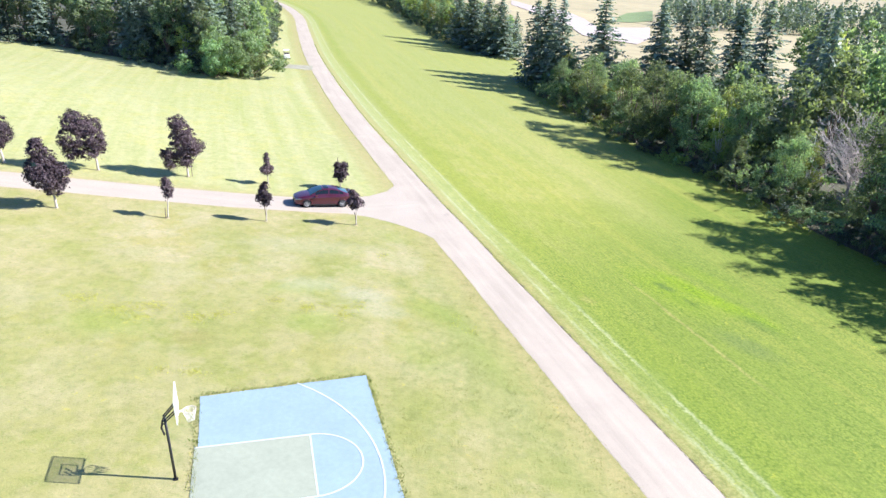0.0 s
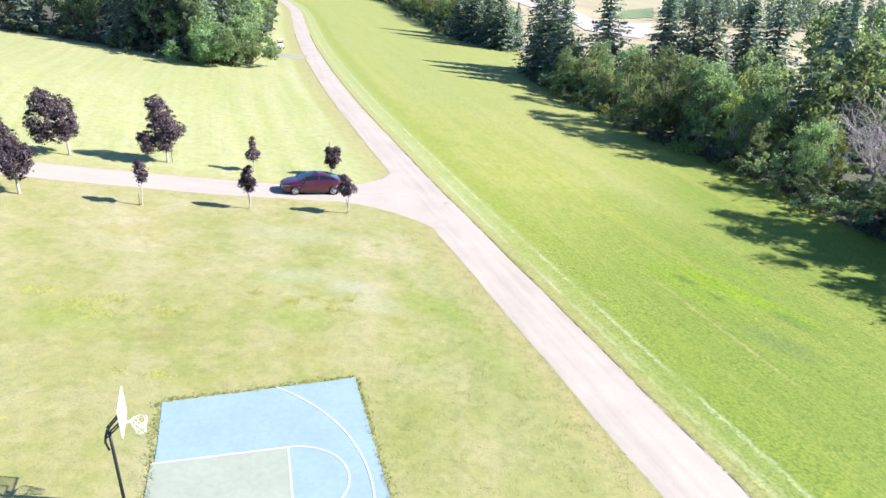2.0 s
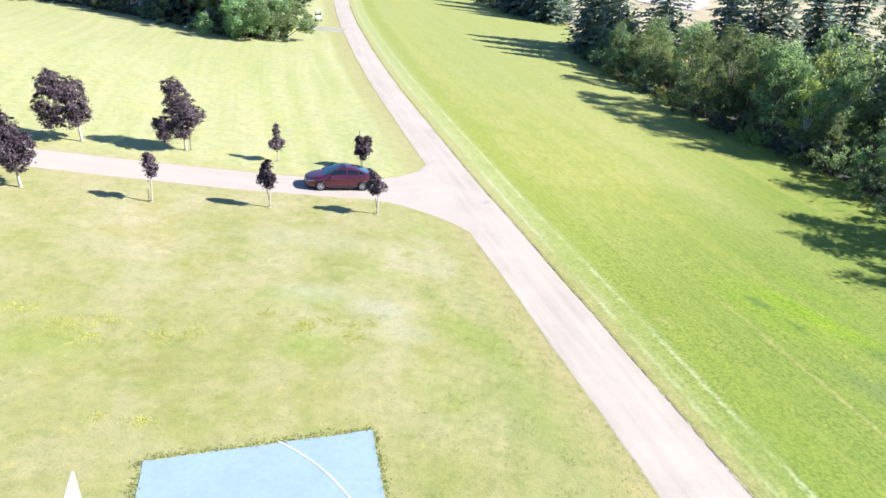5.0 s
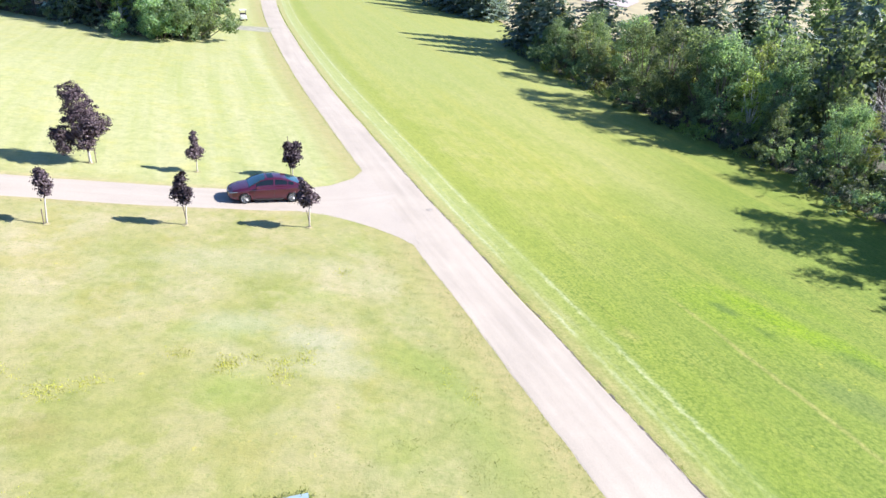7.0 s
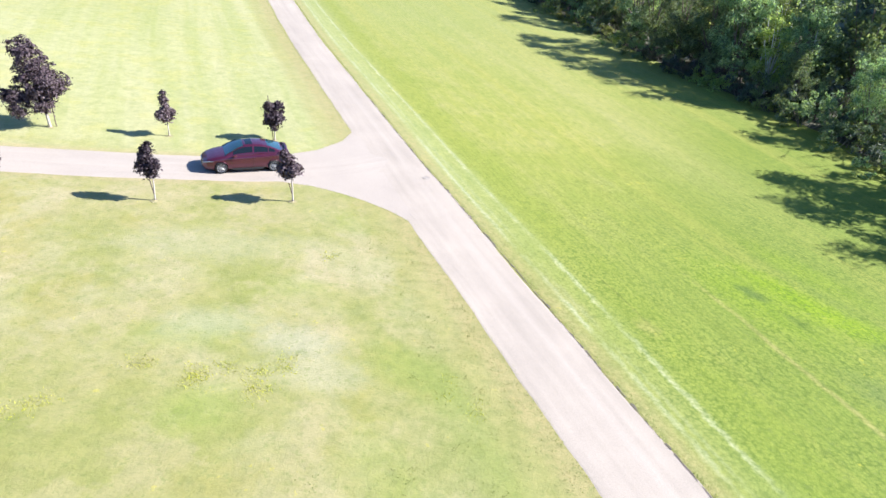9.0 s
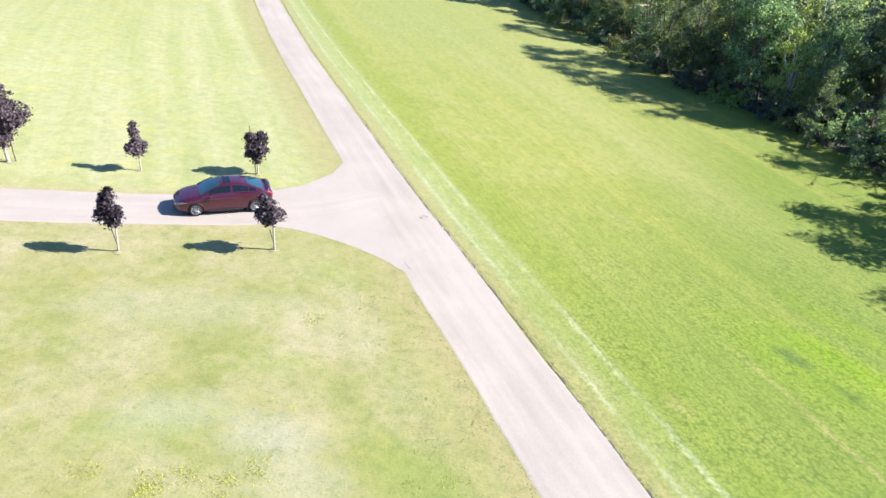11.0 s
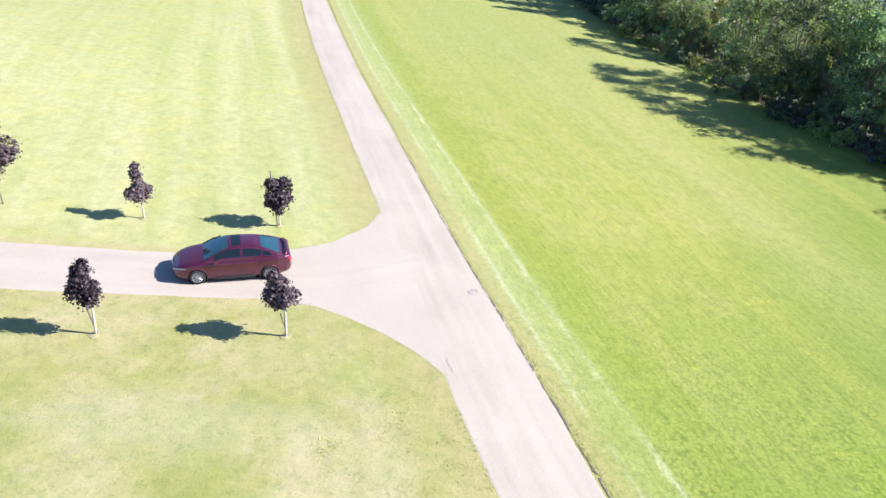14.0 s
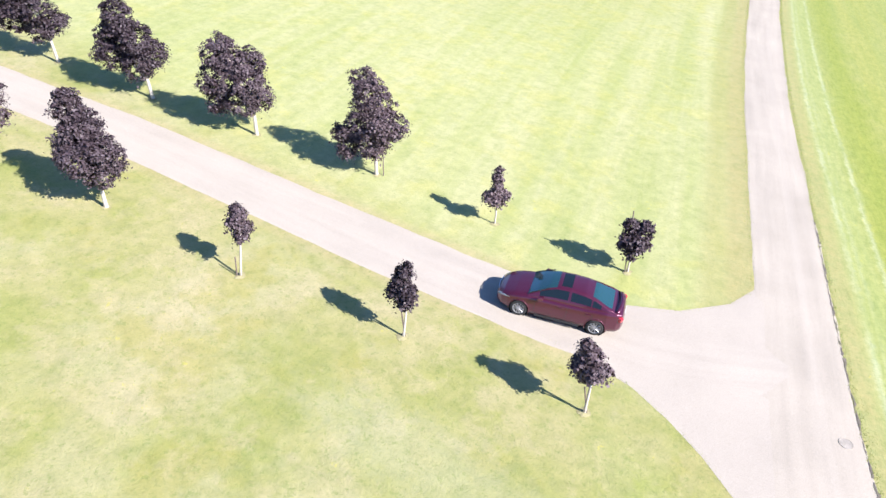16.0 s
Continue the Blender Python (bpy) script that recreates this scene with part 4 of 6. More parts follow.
def bare_template(seed, height, label):
    """A dead grey tree, branches only."""
    rng = np.random.default_rng(seed)
    root = thing("dead_tree", Matrix(), label, "tree", "trees of the woods")
    bm = bmesh.new()

    def grow(start, way, length, r, depth):
        mid = start + way * length * 0.5 + Vector(rng.normal(0, 0.05 * length, 3))
        end = start + way * length + Vector(rng.normal(0, 0.08 * length, 3))
        tube(bm, [start, mid, end], [r, r * 0.75, r * 0.5], 4 if depth else 6, False)
        if depth < 4:
            for _ in range((5, 6, 5, 4)[depth]):
                u = rng.uniform(0.3, 1.0)
                turn = (way + Vector(rng.normal(0, 0.55, 3)) + Vector((0, 0, 0.15))).normalized()
                grow(start.lerp(end, u), turn, length * rng.uniform(0.5, 0.75), max(0.012, r * 0.5), depth + 1)

    grow(Vector((0, 0, -0.1)), Vector((0, 0, 1)), height * 0.42, 0.09, 0)
    part("bare_crown", bm, DEAD_WOOD, root, "bare grey trunk and limbs")
    return root


BROAD = [broadleaf_template("broadleaf_tree", 21 + k, 10.0, 3.3 + 0.25 * k, 0.132, BROAD_LEAF, 150, 46, BARK, "dense green broadleaf tree in a mixed wood") for k in range(3)]
LIGHT = [broadleaf_template("birch_tree", 31 + k, 10.0, 2.7 + 0.3 * k, 0.122, LIGHT_LEAF, 135, 46, BIRCH_BARK, "light green birch with a thin pale trunk") for k in range(2)]
SPRUCE = [spruce_template(41, 14.0, 5.0, 1.15, "dark green spruce with layered drooping branches"), spruce_template(42, 14.0, 4.4, 0.8, "slim dark green spruce in the wood"),
          spruce_template(43, 14.0, 5.0, 0.8, "thin open spruce with bare gaps between branches")]
SHRUB = [shrub_template(51, 2.6, 2.0, 0.12, SHADED_SHRUB_LEAF, "leafy green shrub at the edge of the wood", 44, 30), shrub_template(52, 3.2, 2.6, 0.125, BROAD_LEAF, "dark green shrub under the trees", 44, 32),
         shrub_template(53, 2.2, 1.7, 0.11, LIGHT_LEAF, "bright green shrub in the sun", 40, 30)]
FAR_SHRUB = [shrub_template(56, 2.6, 2.0, 0.2, SHADED_SHRUB_LEAF, "leafy green shrub at the edge of the far wood"), shrub_template(57, 3.0, 2.4, 0.2, BROAD_LEAF, "dark green shrub under the far trees")]
BIG_SHRUB = shrub_template(55, 2.4, 2.6, 0.085, BUSH_LEAF, "large rounded bright green shrub reaching the grass", 120, 56)
RED_SHRUB = shrub_template(54, 2.2, 2.2, 0.2, RED_LEAF, "shrub with red-turned leaves among green trees", 34, 28)
DEAD = bare_template(61, 8.0, "bare grey dead tree with many fine branches")


def pole_template(seed, height, label):
    """A slim dead birch pole with a few snapped twigs."""
    rng = np.random.default_rng(seed)
    root = thing("dead_birch", Matrix(), label, "tree", "trees of the woods")
    bm = bmesh.new()
    tube(bm, [(0, 0, -0.2), (0.06, 0.02, height * 0.4), (0.0, 0.1, height * 0.75), (0.12, 0.12, height)], [0.085, 0.07, 0.05, 0.02], 7)
    part("trunk", bm, BIRCH_BARK, root, "bare pale trunk", True)
    for _ in range(9):
        z, a = rng.uniform(0.35, 0.95) * height, rng.uniform(0, 6.28)
        reach = rng.uniform(0.4, 1.1)
        bm = bmesh.new()
        tube(bm, [(0.04, 0.06, z), (math.cos(a) * reach * 0.5, math.sin(a) * reach * 0.5, z + 0.25 * reach), (math.cos(a) * reach, math.sin(a) * reach, z + 0.3 * reach)], [0.025, 0.018, 0.008], 5)
        part("twig", bm, BIRCH_BARK, root)
    return root


POLE_BIRCH = pole_template(63, 8.0, "slim bare dead birch pole among green trees")
DEEP_BROAD = [broadleaf_template("broadleaf_tree", 71 + k, 10.0, 3.5 + 0.2 * k, 0.27, BROAD_LEAF, 72, 28, BARK, "dense green broadleaf tree deep in the wood") for k in range(2)]
DEEP_LIGHT = [broadleaf_template("birch_tree", 75, 10.0, 3.0, 0.23, LIGHT_LEAF, 78, 30, BIRCH_BARK, "light green birch deep in the wood")]
USED = set()


def plant(template, x, y, scale, turn, stretch=1.0):
    """Stand a tree of a kind on the ground; the first one is the template itself."""
    m = Matrix.Translation(at(x, y, -0.05)) @ pose(0, 0, 0, 0, 0, turn)
    if template in USED:
        ob = copy_thing(template, m)
    else:
        USED.add(template)
        ob = template
        ob.matrix_basis = m
    ob.scale = (scale, scale, scale * stretch)
    return ob


def along(line, step):
    p = np.array(line, float)
    run = np.r_[0, np.cumsum(np.hypot(*np.diff(p, axis=0).T))]
    for s in np.arange(step / 2, run[-1], step):
        k = min(np.searchsorted(run, s) - 1, len(p) - 2)
        u = (s - run[k]) / (run[k + 1] - run[k])
        way = (p[k + 1] - p[k]) / np.linalg.norm(p[k + 1] - p[k])
        yield p[k] + u * (p[k + 1] - p[k]), way


EDGE_RIGHT = [(39.5, 22), (38.5, 34), (37.0, 46), (35.5, 53), (33.0, 60), (31.5, 70), (27.6, 80), (23.4, 91), (20.3, 102), (16.6, 113), (14.8, 124), (14.9, 131)]
EDGE_FAR = [(15.0, 171), (9.0, 176), (2.5, 188), (-4.0, 211), (-12, 246), (-20, 288), (-33, 322)]
EDGE_LEFT = [(-112, 120), (-90, 118.5), (-75, 117.5), (-64, 116.5), (-53, 112.2), (-42.5, 108.0), (-37.0, 105.0), (-32.6, 107.0), (-31.0, 114.0), (-32.8, 127), (-35.5, 143), (-41, 171), (-48, 201), (-55, 238)]


def woods():
    rng = np.random.default_rng(7)
    pick = lambda kinds: kinds[rng.integers(len(kinds))]
    spin = lambda: rng.uniform(0, 360)
    # the belt beside the long lawn
    for p, way in along(EDGE_RIGHT, 1.9):
        inward = np.array([way[1], -way[0]])
        q = p + inward * rng.uniform(0.1, 1.0)
        plant(pick(SHRUB if q[1] > 72 else SHRUB[:2]), *q, rng.uniform(0.7, 1.15), spin(), rng.uniform(0.8, 1.2))
    for depth, step, low, high, kinds in ((3.2, 3.6, 0.5, 0.8, BROAD + LIGHT[:1]), (5.8, 3.8, 0.85, 1.12, BROAD + LIGHT + LIGHT + SPRUCE[1:2]), (9.0, 4.6, 0.9, 1.2, DEEP_BROAD + DEEP_LIGHT)):
        for p, way in along(EDGE_RIGHT, step):
            inward = np.array([way[1], -way[0]])
            q = p + inward * (depth + rng.normal(0, 0.7)) + way * rng.normal(0, 0.6)
            if depth > 8 and (q[1] > 96 or 61 < q[1] < 76) or 48 < q[1] < 69 and 0.535 < q[0] / q[1] < 0.665:
                continue
            kind = pick(kinds)
            size = rng.uniform(low, high) * (0.72 if kind in SPRUCE else 1.0) * (0.7 if q[1] > 88 else 1.0)
            size *= 0.45 if 97.6 < q[1] < 101.8 else 0.62 if 58.5 < q[1] < 77 else 1.0      # low growth where the sun reaches the lawn
            plant(kind, *q, size, spin(), rng.uniform(0.95, 1.15))
    # deeper wood down the slope
    for y in np.arange(40, 150, 8.2):
        for x in np.arange(46, 100, 8.2):
            qx, qy = x + rng.normal(0, 1.4), y + rng.normal(0, 1.4)
            if qx > 0.445 * qy + 6 and qx < 0.445 * qy + 34 and not (qx < 60 and 60 < qy < 78):
                kind = pick(DEEP_BROAD + DEEP_BROAD + DEEP_LIGHT + SPRUCE[1:2] + SPRUCE[2:])
                plant(kind, qx, qy, rng.uniform(1.1, 1.4) * (0.85 if kind in SPRUCE else 1.1), spin(), rng.uniform(1.0, 1.2))
    # tall spruces standing above the belt
    for x, y, size, k in ((16.6, 137.0, 1.12, 1), (18.0, 131.5, 1.12, 0), (19.6, 126.0, 1.1, 1), (26.0, 122.0, 1.28, 2), (35.1, 120.0, 1.2, 0), (40.0, 122.0, 1.25, 1), (41.6, 118.0, 1.22, 1), (49.1, 112.0, 1.35, 2), (51.3, 128.0, 1.3, 0), (51.6, 100.0, 1.3, 1), (47.0, 92.0, 1.1, 1), (12.4, 171.0, 0.95, 0), (9.6, 175.0, 1.0, 1), (6.0, 181.0, 1.05, 0), (2.6, 190.0, 1.05, 1)):
        plant(SPRUCE[k], x, y, size * 1.22, spin(), 0.82)
    # full-grown trees that throw the long shadows: tip of the shadow and height
    # the last four are unseen, added to keep sun off the edge shrubs
    for x, y, high, kind in ((8.9, 116.0, 7.0, BROAD[0]), (11.0, 110.0, 6.5, BROAD[1]), (8.3, 105.5, 9.5, BROAD[2]), (13.0, 102.8, 6.2, BROAD[0]), (9.2, 95.0, 10.5, BROAD[1]), (10.4, 91.2, 10.0, BROAD[2]), (11.2, 87.6, 10.8, BROAD[0]),
                             (12.8, 84.6, 11.0, BROAD[1]), (14.6, 81.0, 10.5, BROAD[2]), (20.0, 78.2, 8.0, LIGHT[1]), (23.8, 74.8, 6.0, BROAD[0]), (24.0, 67.4, 7.4, BROAD[2]), (21.2, 57.6, 12.0, BROAD[1]), (21.4, 54.0, 12.2, BROAD[2]),
                             (21.9, 49.6, 12.5, BROAD[0]), (24.2, 44.4, 11.5, BROAD[1]), (25.4, 41.0, 11.2, BROAD[2]), (26.0, 36.6, 11.5, BROAD[0]), (27.0, 32.5, 11.0, BROAD[1]), (32.8, 59.6, 10.0, BROAD[2]), (33.0, 63.4, 10.4, BROAD[0]), (34.4, 67.6, 10.0, BROAD[1]), (31.0, 55.8, 10.6, BROAD[2])):
        plant(kind, x + 1.386 * high, y + 0.1 * high, high / 9.9, spin())
    # undergrowth among the trunks
    for depth, step in ((3.4, 3.6), (6.5, 4.6)):
        for p, way in along(EDGE_RIGHT, step):
            q = p + np.array([way[1], -way[0]]) * (depth + rng.normal(0, 0.6))
            low = 48 < q[1] < 69 and 0.535 < q[0] / q[1] < 0.665
            plant(pick(SHRUB[:2]), *q, rng.uniform(0.9, 1.4), spin(), 0.55 if low else rng.uniform(1.0, 1.5))
    plant(RED_SHRUB, 23.0, 110.5, 1.5, 20)
    for x, y, high in ((33.6, 77.2, 8.5), (31.0, 80.6, 7.5), (35.4, 84.5, 10.0), (37.4, 70.4, 7.0)):
        plant(POLE_BIRCH, x, y, high / 8.0, spin())
    plant(DEAD, 40.6, 68.5, 1.85, 40)
    for x, y, size in ((37.6, 62.6, 0.8), (39.2, 64.4, 0.9), (40.6, 66.0, 0.9), (38.6, 66.6, 0.8), (37.0, 65.0, 0.7), (42.0, 63.4, 0.9), (43.4, 66.4, 1.0), (42.6, 69.6, 1.0), (36.0, 62.0, 0.7)):
        plant(SHRUB[1 if x < 40 else 0], x, y, size, spin(), 0.8)
    for _ in range(22):
        x, y = rng.uniform(37, 48), rng.uniform(61, 74)
        plant(SHRUB[rng.integers(2)], x, y, rng.uniform(0.6, 1.0), spin(), 0.75)
    plant(DEAD, 42.4, 66.8, 1.1, 160)
    for x, y, size in ((32.4, 75.0, 0.55), (35.6, 71.0, 0.75), (36.6, 69.2, 0.7), (33.6, 73.6, 0.5), (34.6, 66.0, 0.6)):
        plant(SHRUB[2], x - 1.2, y, size, spin(), 1.5)
    # far end of the long lawn
    for depth, step, low, high in ((0.5, 3.4, 0.9, 1.5), (3.5, 4.4, 0.7, 1.0), (8.0, 6.5, 0.9, 1.2)):
        for p, way in along(EDGE_FAR, step):
            inward = np.array([way[1], -way[0]])
            kind = pick(FAR_SHRUB) if depth < 1 else pick(DEEP_BROAD + DEEP_LIGHT + SPRUCE[1:2])
            plant(kind, *(p + inward * (depth + rng.normal(0, 0.8))), rng.uniform(low, high) * (0.75 if kind in SPRUCE else 1.0), spin())
    # the wood on the left
    for p, way in along(EDGE_LEFT, 3.2):
        inward = np.array([-way[1], way[0]])
        plant(pick(FAR_SHRUB), *(p + inward * rng.uniform(0.2, 1.2)), rng.uniform(0.7, 1.2), spin(), rng.uniform(0.7, 1.1))
    for depth, step, low, high, kinds in ((3.0, 3.9, 0.6, 0.9, DEEP_BROAD + DEEP_BROAD + DEEP_LIGHT + SPRUCE[:1]), (7.0, 4.6, 0.95, 1.25, DEEP_BROAD + DEEP_BROAD + SPRUCE[:2]), (13.0, 6.0, 1.05, 1.35, DEEP_BROAD + SPRUCE[1:2])):
        for p, way in along(EDGE_LEFT, step):
            inward = np.array([-way[1], way[0]])
            kind = pick(kinds)
            plant(kind, *(p + inward * (depth + rng.normal(0, 0.8))), rng.uniform(low, high) * (0.8 if kind in SPRUCE else 1.0), spin(), rng.uniform(0.95, 1.15))
    for x, y, size in ((-31.6, 107.2, 2.3), (-34.4, 105.4, 2.0), (-30.4, 109.5, 1.9), (-33.0, 108.0, 2.6)):
        plant(BIG_SHRUB, x, y, size, spin(), 1.05)


woods()


def far_woods():
    """Woods on the horizon, many trees in one mass."""
    rng = np.random.default_rng(19)
    centres, out = [], []
    for _ in range(1300):
        side = rng.integers(3)
        if side == 0:
            x, y = rng.uniform(-260, -8), rng.uniform(325, 420)
        elif side == 1:
            y = 385 + 200 * rng.random() ** 2
            x = y * rng.uniform(0.29, 0.75)
        else:
            x, y = rng.uniform(150, 330), rng.uniform(150, 420)
            if x < 0.44 * y + 55:
                continue
        h, w = rng.uniform(10, 16), rng.uniform(2.4, 4)
        z = float(ground_z(S * x, S * y))
        for _ in range(44):
            v = unit(rng, 1)[0]
            u = rng.uniform(0.1, 1)
            r = w * (1.05 - u) ** 0.6
            centres.append((S * x + v[0] * r, S * y + v[1] * r, z + h * u))
            out.append((v[0], v[1], 0.5))
    me = leaf_mesh("far_woods", np.array(centres), np.array(out), np.full(len(centres), 1.25), rng, 0.2, 1.2, 0.5)
    tagged(link_mesh("far_woods", me, NEEDLE), "distant mixed woods along the horizon", "woods", kind="stuff")


far_woods()
# forest floor sheets: their dark tone carries the shade under the crowns
sheet("forest_floor", [(40.2, 20), (39.3, 34), (37.8, 46), (36.3, 53), (33.8, 60), (32.4, 70), (28.5, 80), (24.4, 91), (21.3, 102), (17.8, 113), (16.6, 126), (34, 126), (50, 118), (110, 150), (140, 60), (120, 0), (60, 0)], SHADED_LITTER, "leaf litter under the tree belt, darkened to stand in for shade", "ground", 0.03)
sheet("forest_floor", [(-130, 123), (-90, 119.5), (-75, 118.5), (-64, 117.5), (-53, 113.2), (-42.5, 109.2), (-37, 106.4), (-33.4, 108.2), (-32.2, 114), (-34, 127), (-36.8, 143), (-42.5, 171), (-50, 201), (-57, 238), (-130, 238)], SHADED_LITTER, "leaf litter under the dark mixed wood, darkened to stand in for shade", "ground", 0.03)
sheet("field", [(19, 133), (16, 168), (12, 200), (0, 330), (10, 900), (520, 900), (330, 420), (150, 250), (70, 140), (48, 128)], STRAW_FIELD, "dry tan hay field beyond the tree belt", "field", 0.06, cuts=15)
sheet("gravel_lot", [(43.8, 524.2), (53.4, 465.7), (70.6, 449.1), (70.0, 378.8), (65.9, 331.6), (76.5, 335.1), (98.9, 360.0), (79.0, 285.8), (65.7, 252.8), (59.3, 257.8), (49.3, 267.7), (51.3, 318.9), (47.4, 373.8), (38.1, 454.7)], PALE_GRAVEL, "pale bare gravel lot in the far field", "gravel", 0.26)
sheet("crop_strip", [(86.8, 381.3), (102.3, 443.2), (120.2, 497.1), (154.9, 561.3), (118.0, 425.3), (98.0, 390.8)], CROP, "green crop strip in the far field", "field", 0.26)
sheet("gravel_apron", [(-30.8, 121.0), (-29.2, 119.6), (-23.4, 120.6), (-24.0, 125.6), (-29.8, 123.6)], GRAVEL, "small grey gravel apron beside the road", "gravel", 0.02)
sheet("path_mouth", [(-84, 128), (-84, 119), (-72.5, 116.4), (-70.0, 119), (-72, 128)], GRAVEL, "grey gravel path entering the dark wood", "path", 0.02)

# ---------------------------------------------------------------- basketball court
def court():
    u = Vector((math.cos(radians(19.5)), math.sin(radians(19.5)), 0))
    v = Vector((math.sin(radians(17)), -math.cos(radians(17)), 0))
    far_l, far_r = Vector((-11.13, 26.20, 0)), Vector((-4.04, 29.24, 0))
    near_l, near_r = far_l + v * 11.3, far_r + Vector((2.38, -8.2, 0)).normalized() * 12.2
    root = thing("basketball_court", Matrix.Translation(at(-7, 22)), "faded light blue half court with a grey-green key", "court")
    base = root.matrix_world.translation

    def put(name, outline, mat, top, label="", thick=0.0):
        bm = bmesh.new()
        ring = [bm.verts.new(at(p.x, p.y, top) - base) for p in outline]
        face = bm.faces.new(ring)
        if thick:
            low = bmesh.ops.extrude_face_region(bm, geom=[face])
            bmesh.ops.translate(bm, verts=[g for g in low["geom"] if isinstance(g, bmesh.types.BMVert)], vec=(0, 0, -thick))
        bmesh.ops.recalc_face_normals(bm, faces=bm.faces[:])
        if not thick and bm.faces[:][0].normal.z < 0:
            bmesh.ops.reverse_faces(bm, faces=bm.faces[:])
        return part(name, bm, mat, root, label)

    def strip(name, points, wide, top):
        bm = bmesh.new()
        prev = None
        for n, p in enumerate(points):
            way = (points[min(n + 1, len(points) - 1)] - points[max(n - 1, 0)]).normalized()
            s = Vector((-way.y, way.x, 0)) * wide / 2 / S
            pair = [bm.verts.new(at((p + s).x, (p + s).y, top) - base), bm.verts.new(at((p - s).x, (p - s).y, top) - base)]
            if prev:
                bm.faces.new((prev[0], prev[1], pair[1], pair[0]))
            prev = pair
        bmesh.ops.recalc_face_normals(bm, faces=bm.faces[:])
        for f in bm.faces:
            f.normal_update()
        if sum(f.normal.z for f in bm.faces) < 0:
            bmesh.ops.reverse_faces(bm, faces=bm.faces[:])
        return part(name, bm, LINE_PAINT, root, "white painted line")

    rng = np.random.default_rng(5)
    ring = []
    for a, b in ((far_l, far_r), (far_r, near_r), (near_r, near_l), (near_l, far_l)):
        way = (b - a).normalized()
        for k in range(14):
            w = Vector((-way.y, way.x, 0)) * rng.normal(0, 0.018)
            ring.append(a.lerp(b, k / 14) + (w if k else Vector()))
    put("slab", ring, BLUE_PAINT, 0.02, "light blue painted slab", 0.1)
    fl, ft = Vector((-10.22, 22.75, 0)), Vector((-5.87, 24.29, 0))
    foul = (Vector((-4.93, 20.83, 0)) - ft).normalized()
    fb, bl = ft + foul * 3.72, fl + foul * 3.72
    put("key_area", [fl, ft, fb, bl], KEY_PAINT, 0.024, "grey-green painted key")
    strip("key_line", [fl, fl.lerp(ft, 0.5), ft], 0.06, 0.0265)
    strip("key_line", [bl, bl.lerp(fb, 0.5), fb], 0.06, 0.0265)
    strip("free_throw_line", [ft, ft.lerp(fb, 0.5), fb], 0.06, 0.028)
    mid = ft.lerp(fb, 0.5)
    out = (ft - fl).normalized()
    rad = (ft - fb).length / 2
    strip("free_throw_arc", [mid + (ft - mid).normalized() * rad * math.cos(a) + out * rad * 1.07 * math.sin(a) for a in np.linspace(0, math.pi, 33)], 0.06, 0.0295)
    hub = Vector((-10.15, 20.84, 0))
    strip("three_point_arc", [hub + Vector((math.cos(a), math.sin(a), 0)) * 7.74 for a in np.linspace(radians(67.3), radians(-31), 60)], 0.065, 0.031)


court()


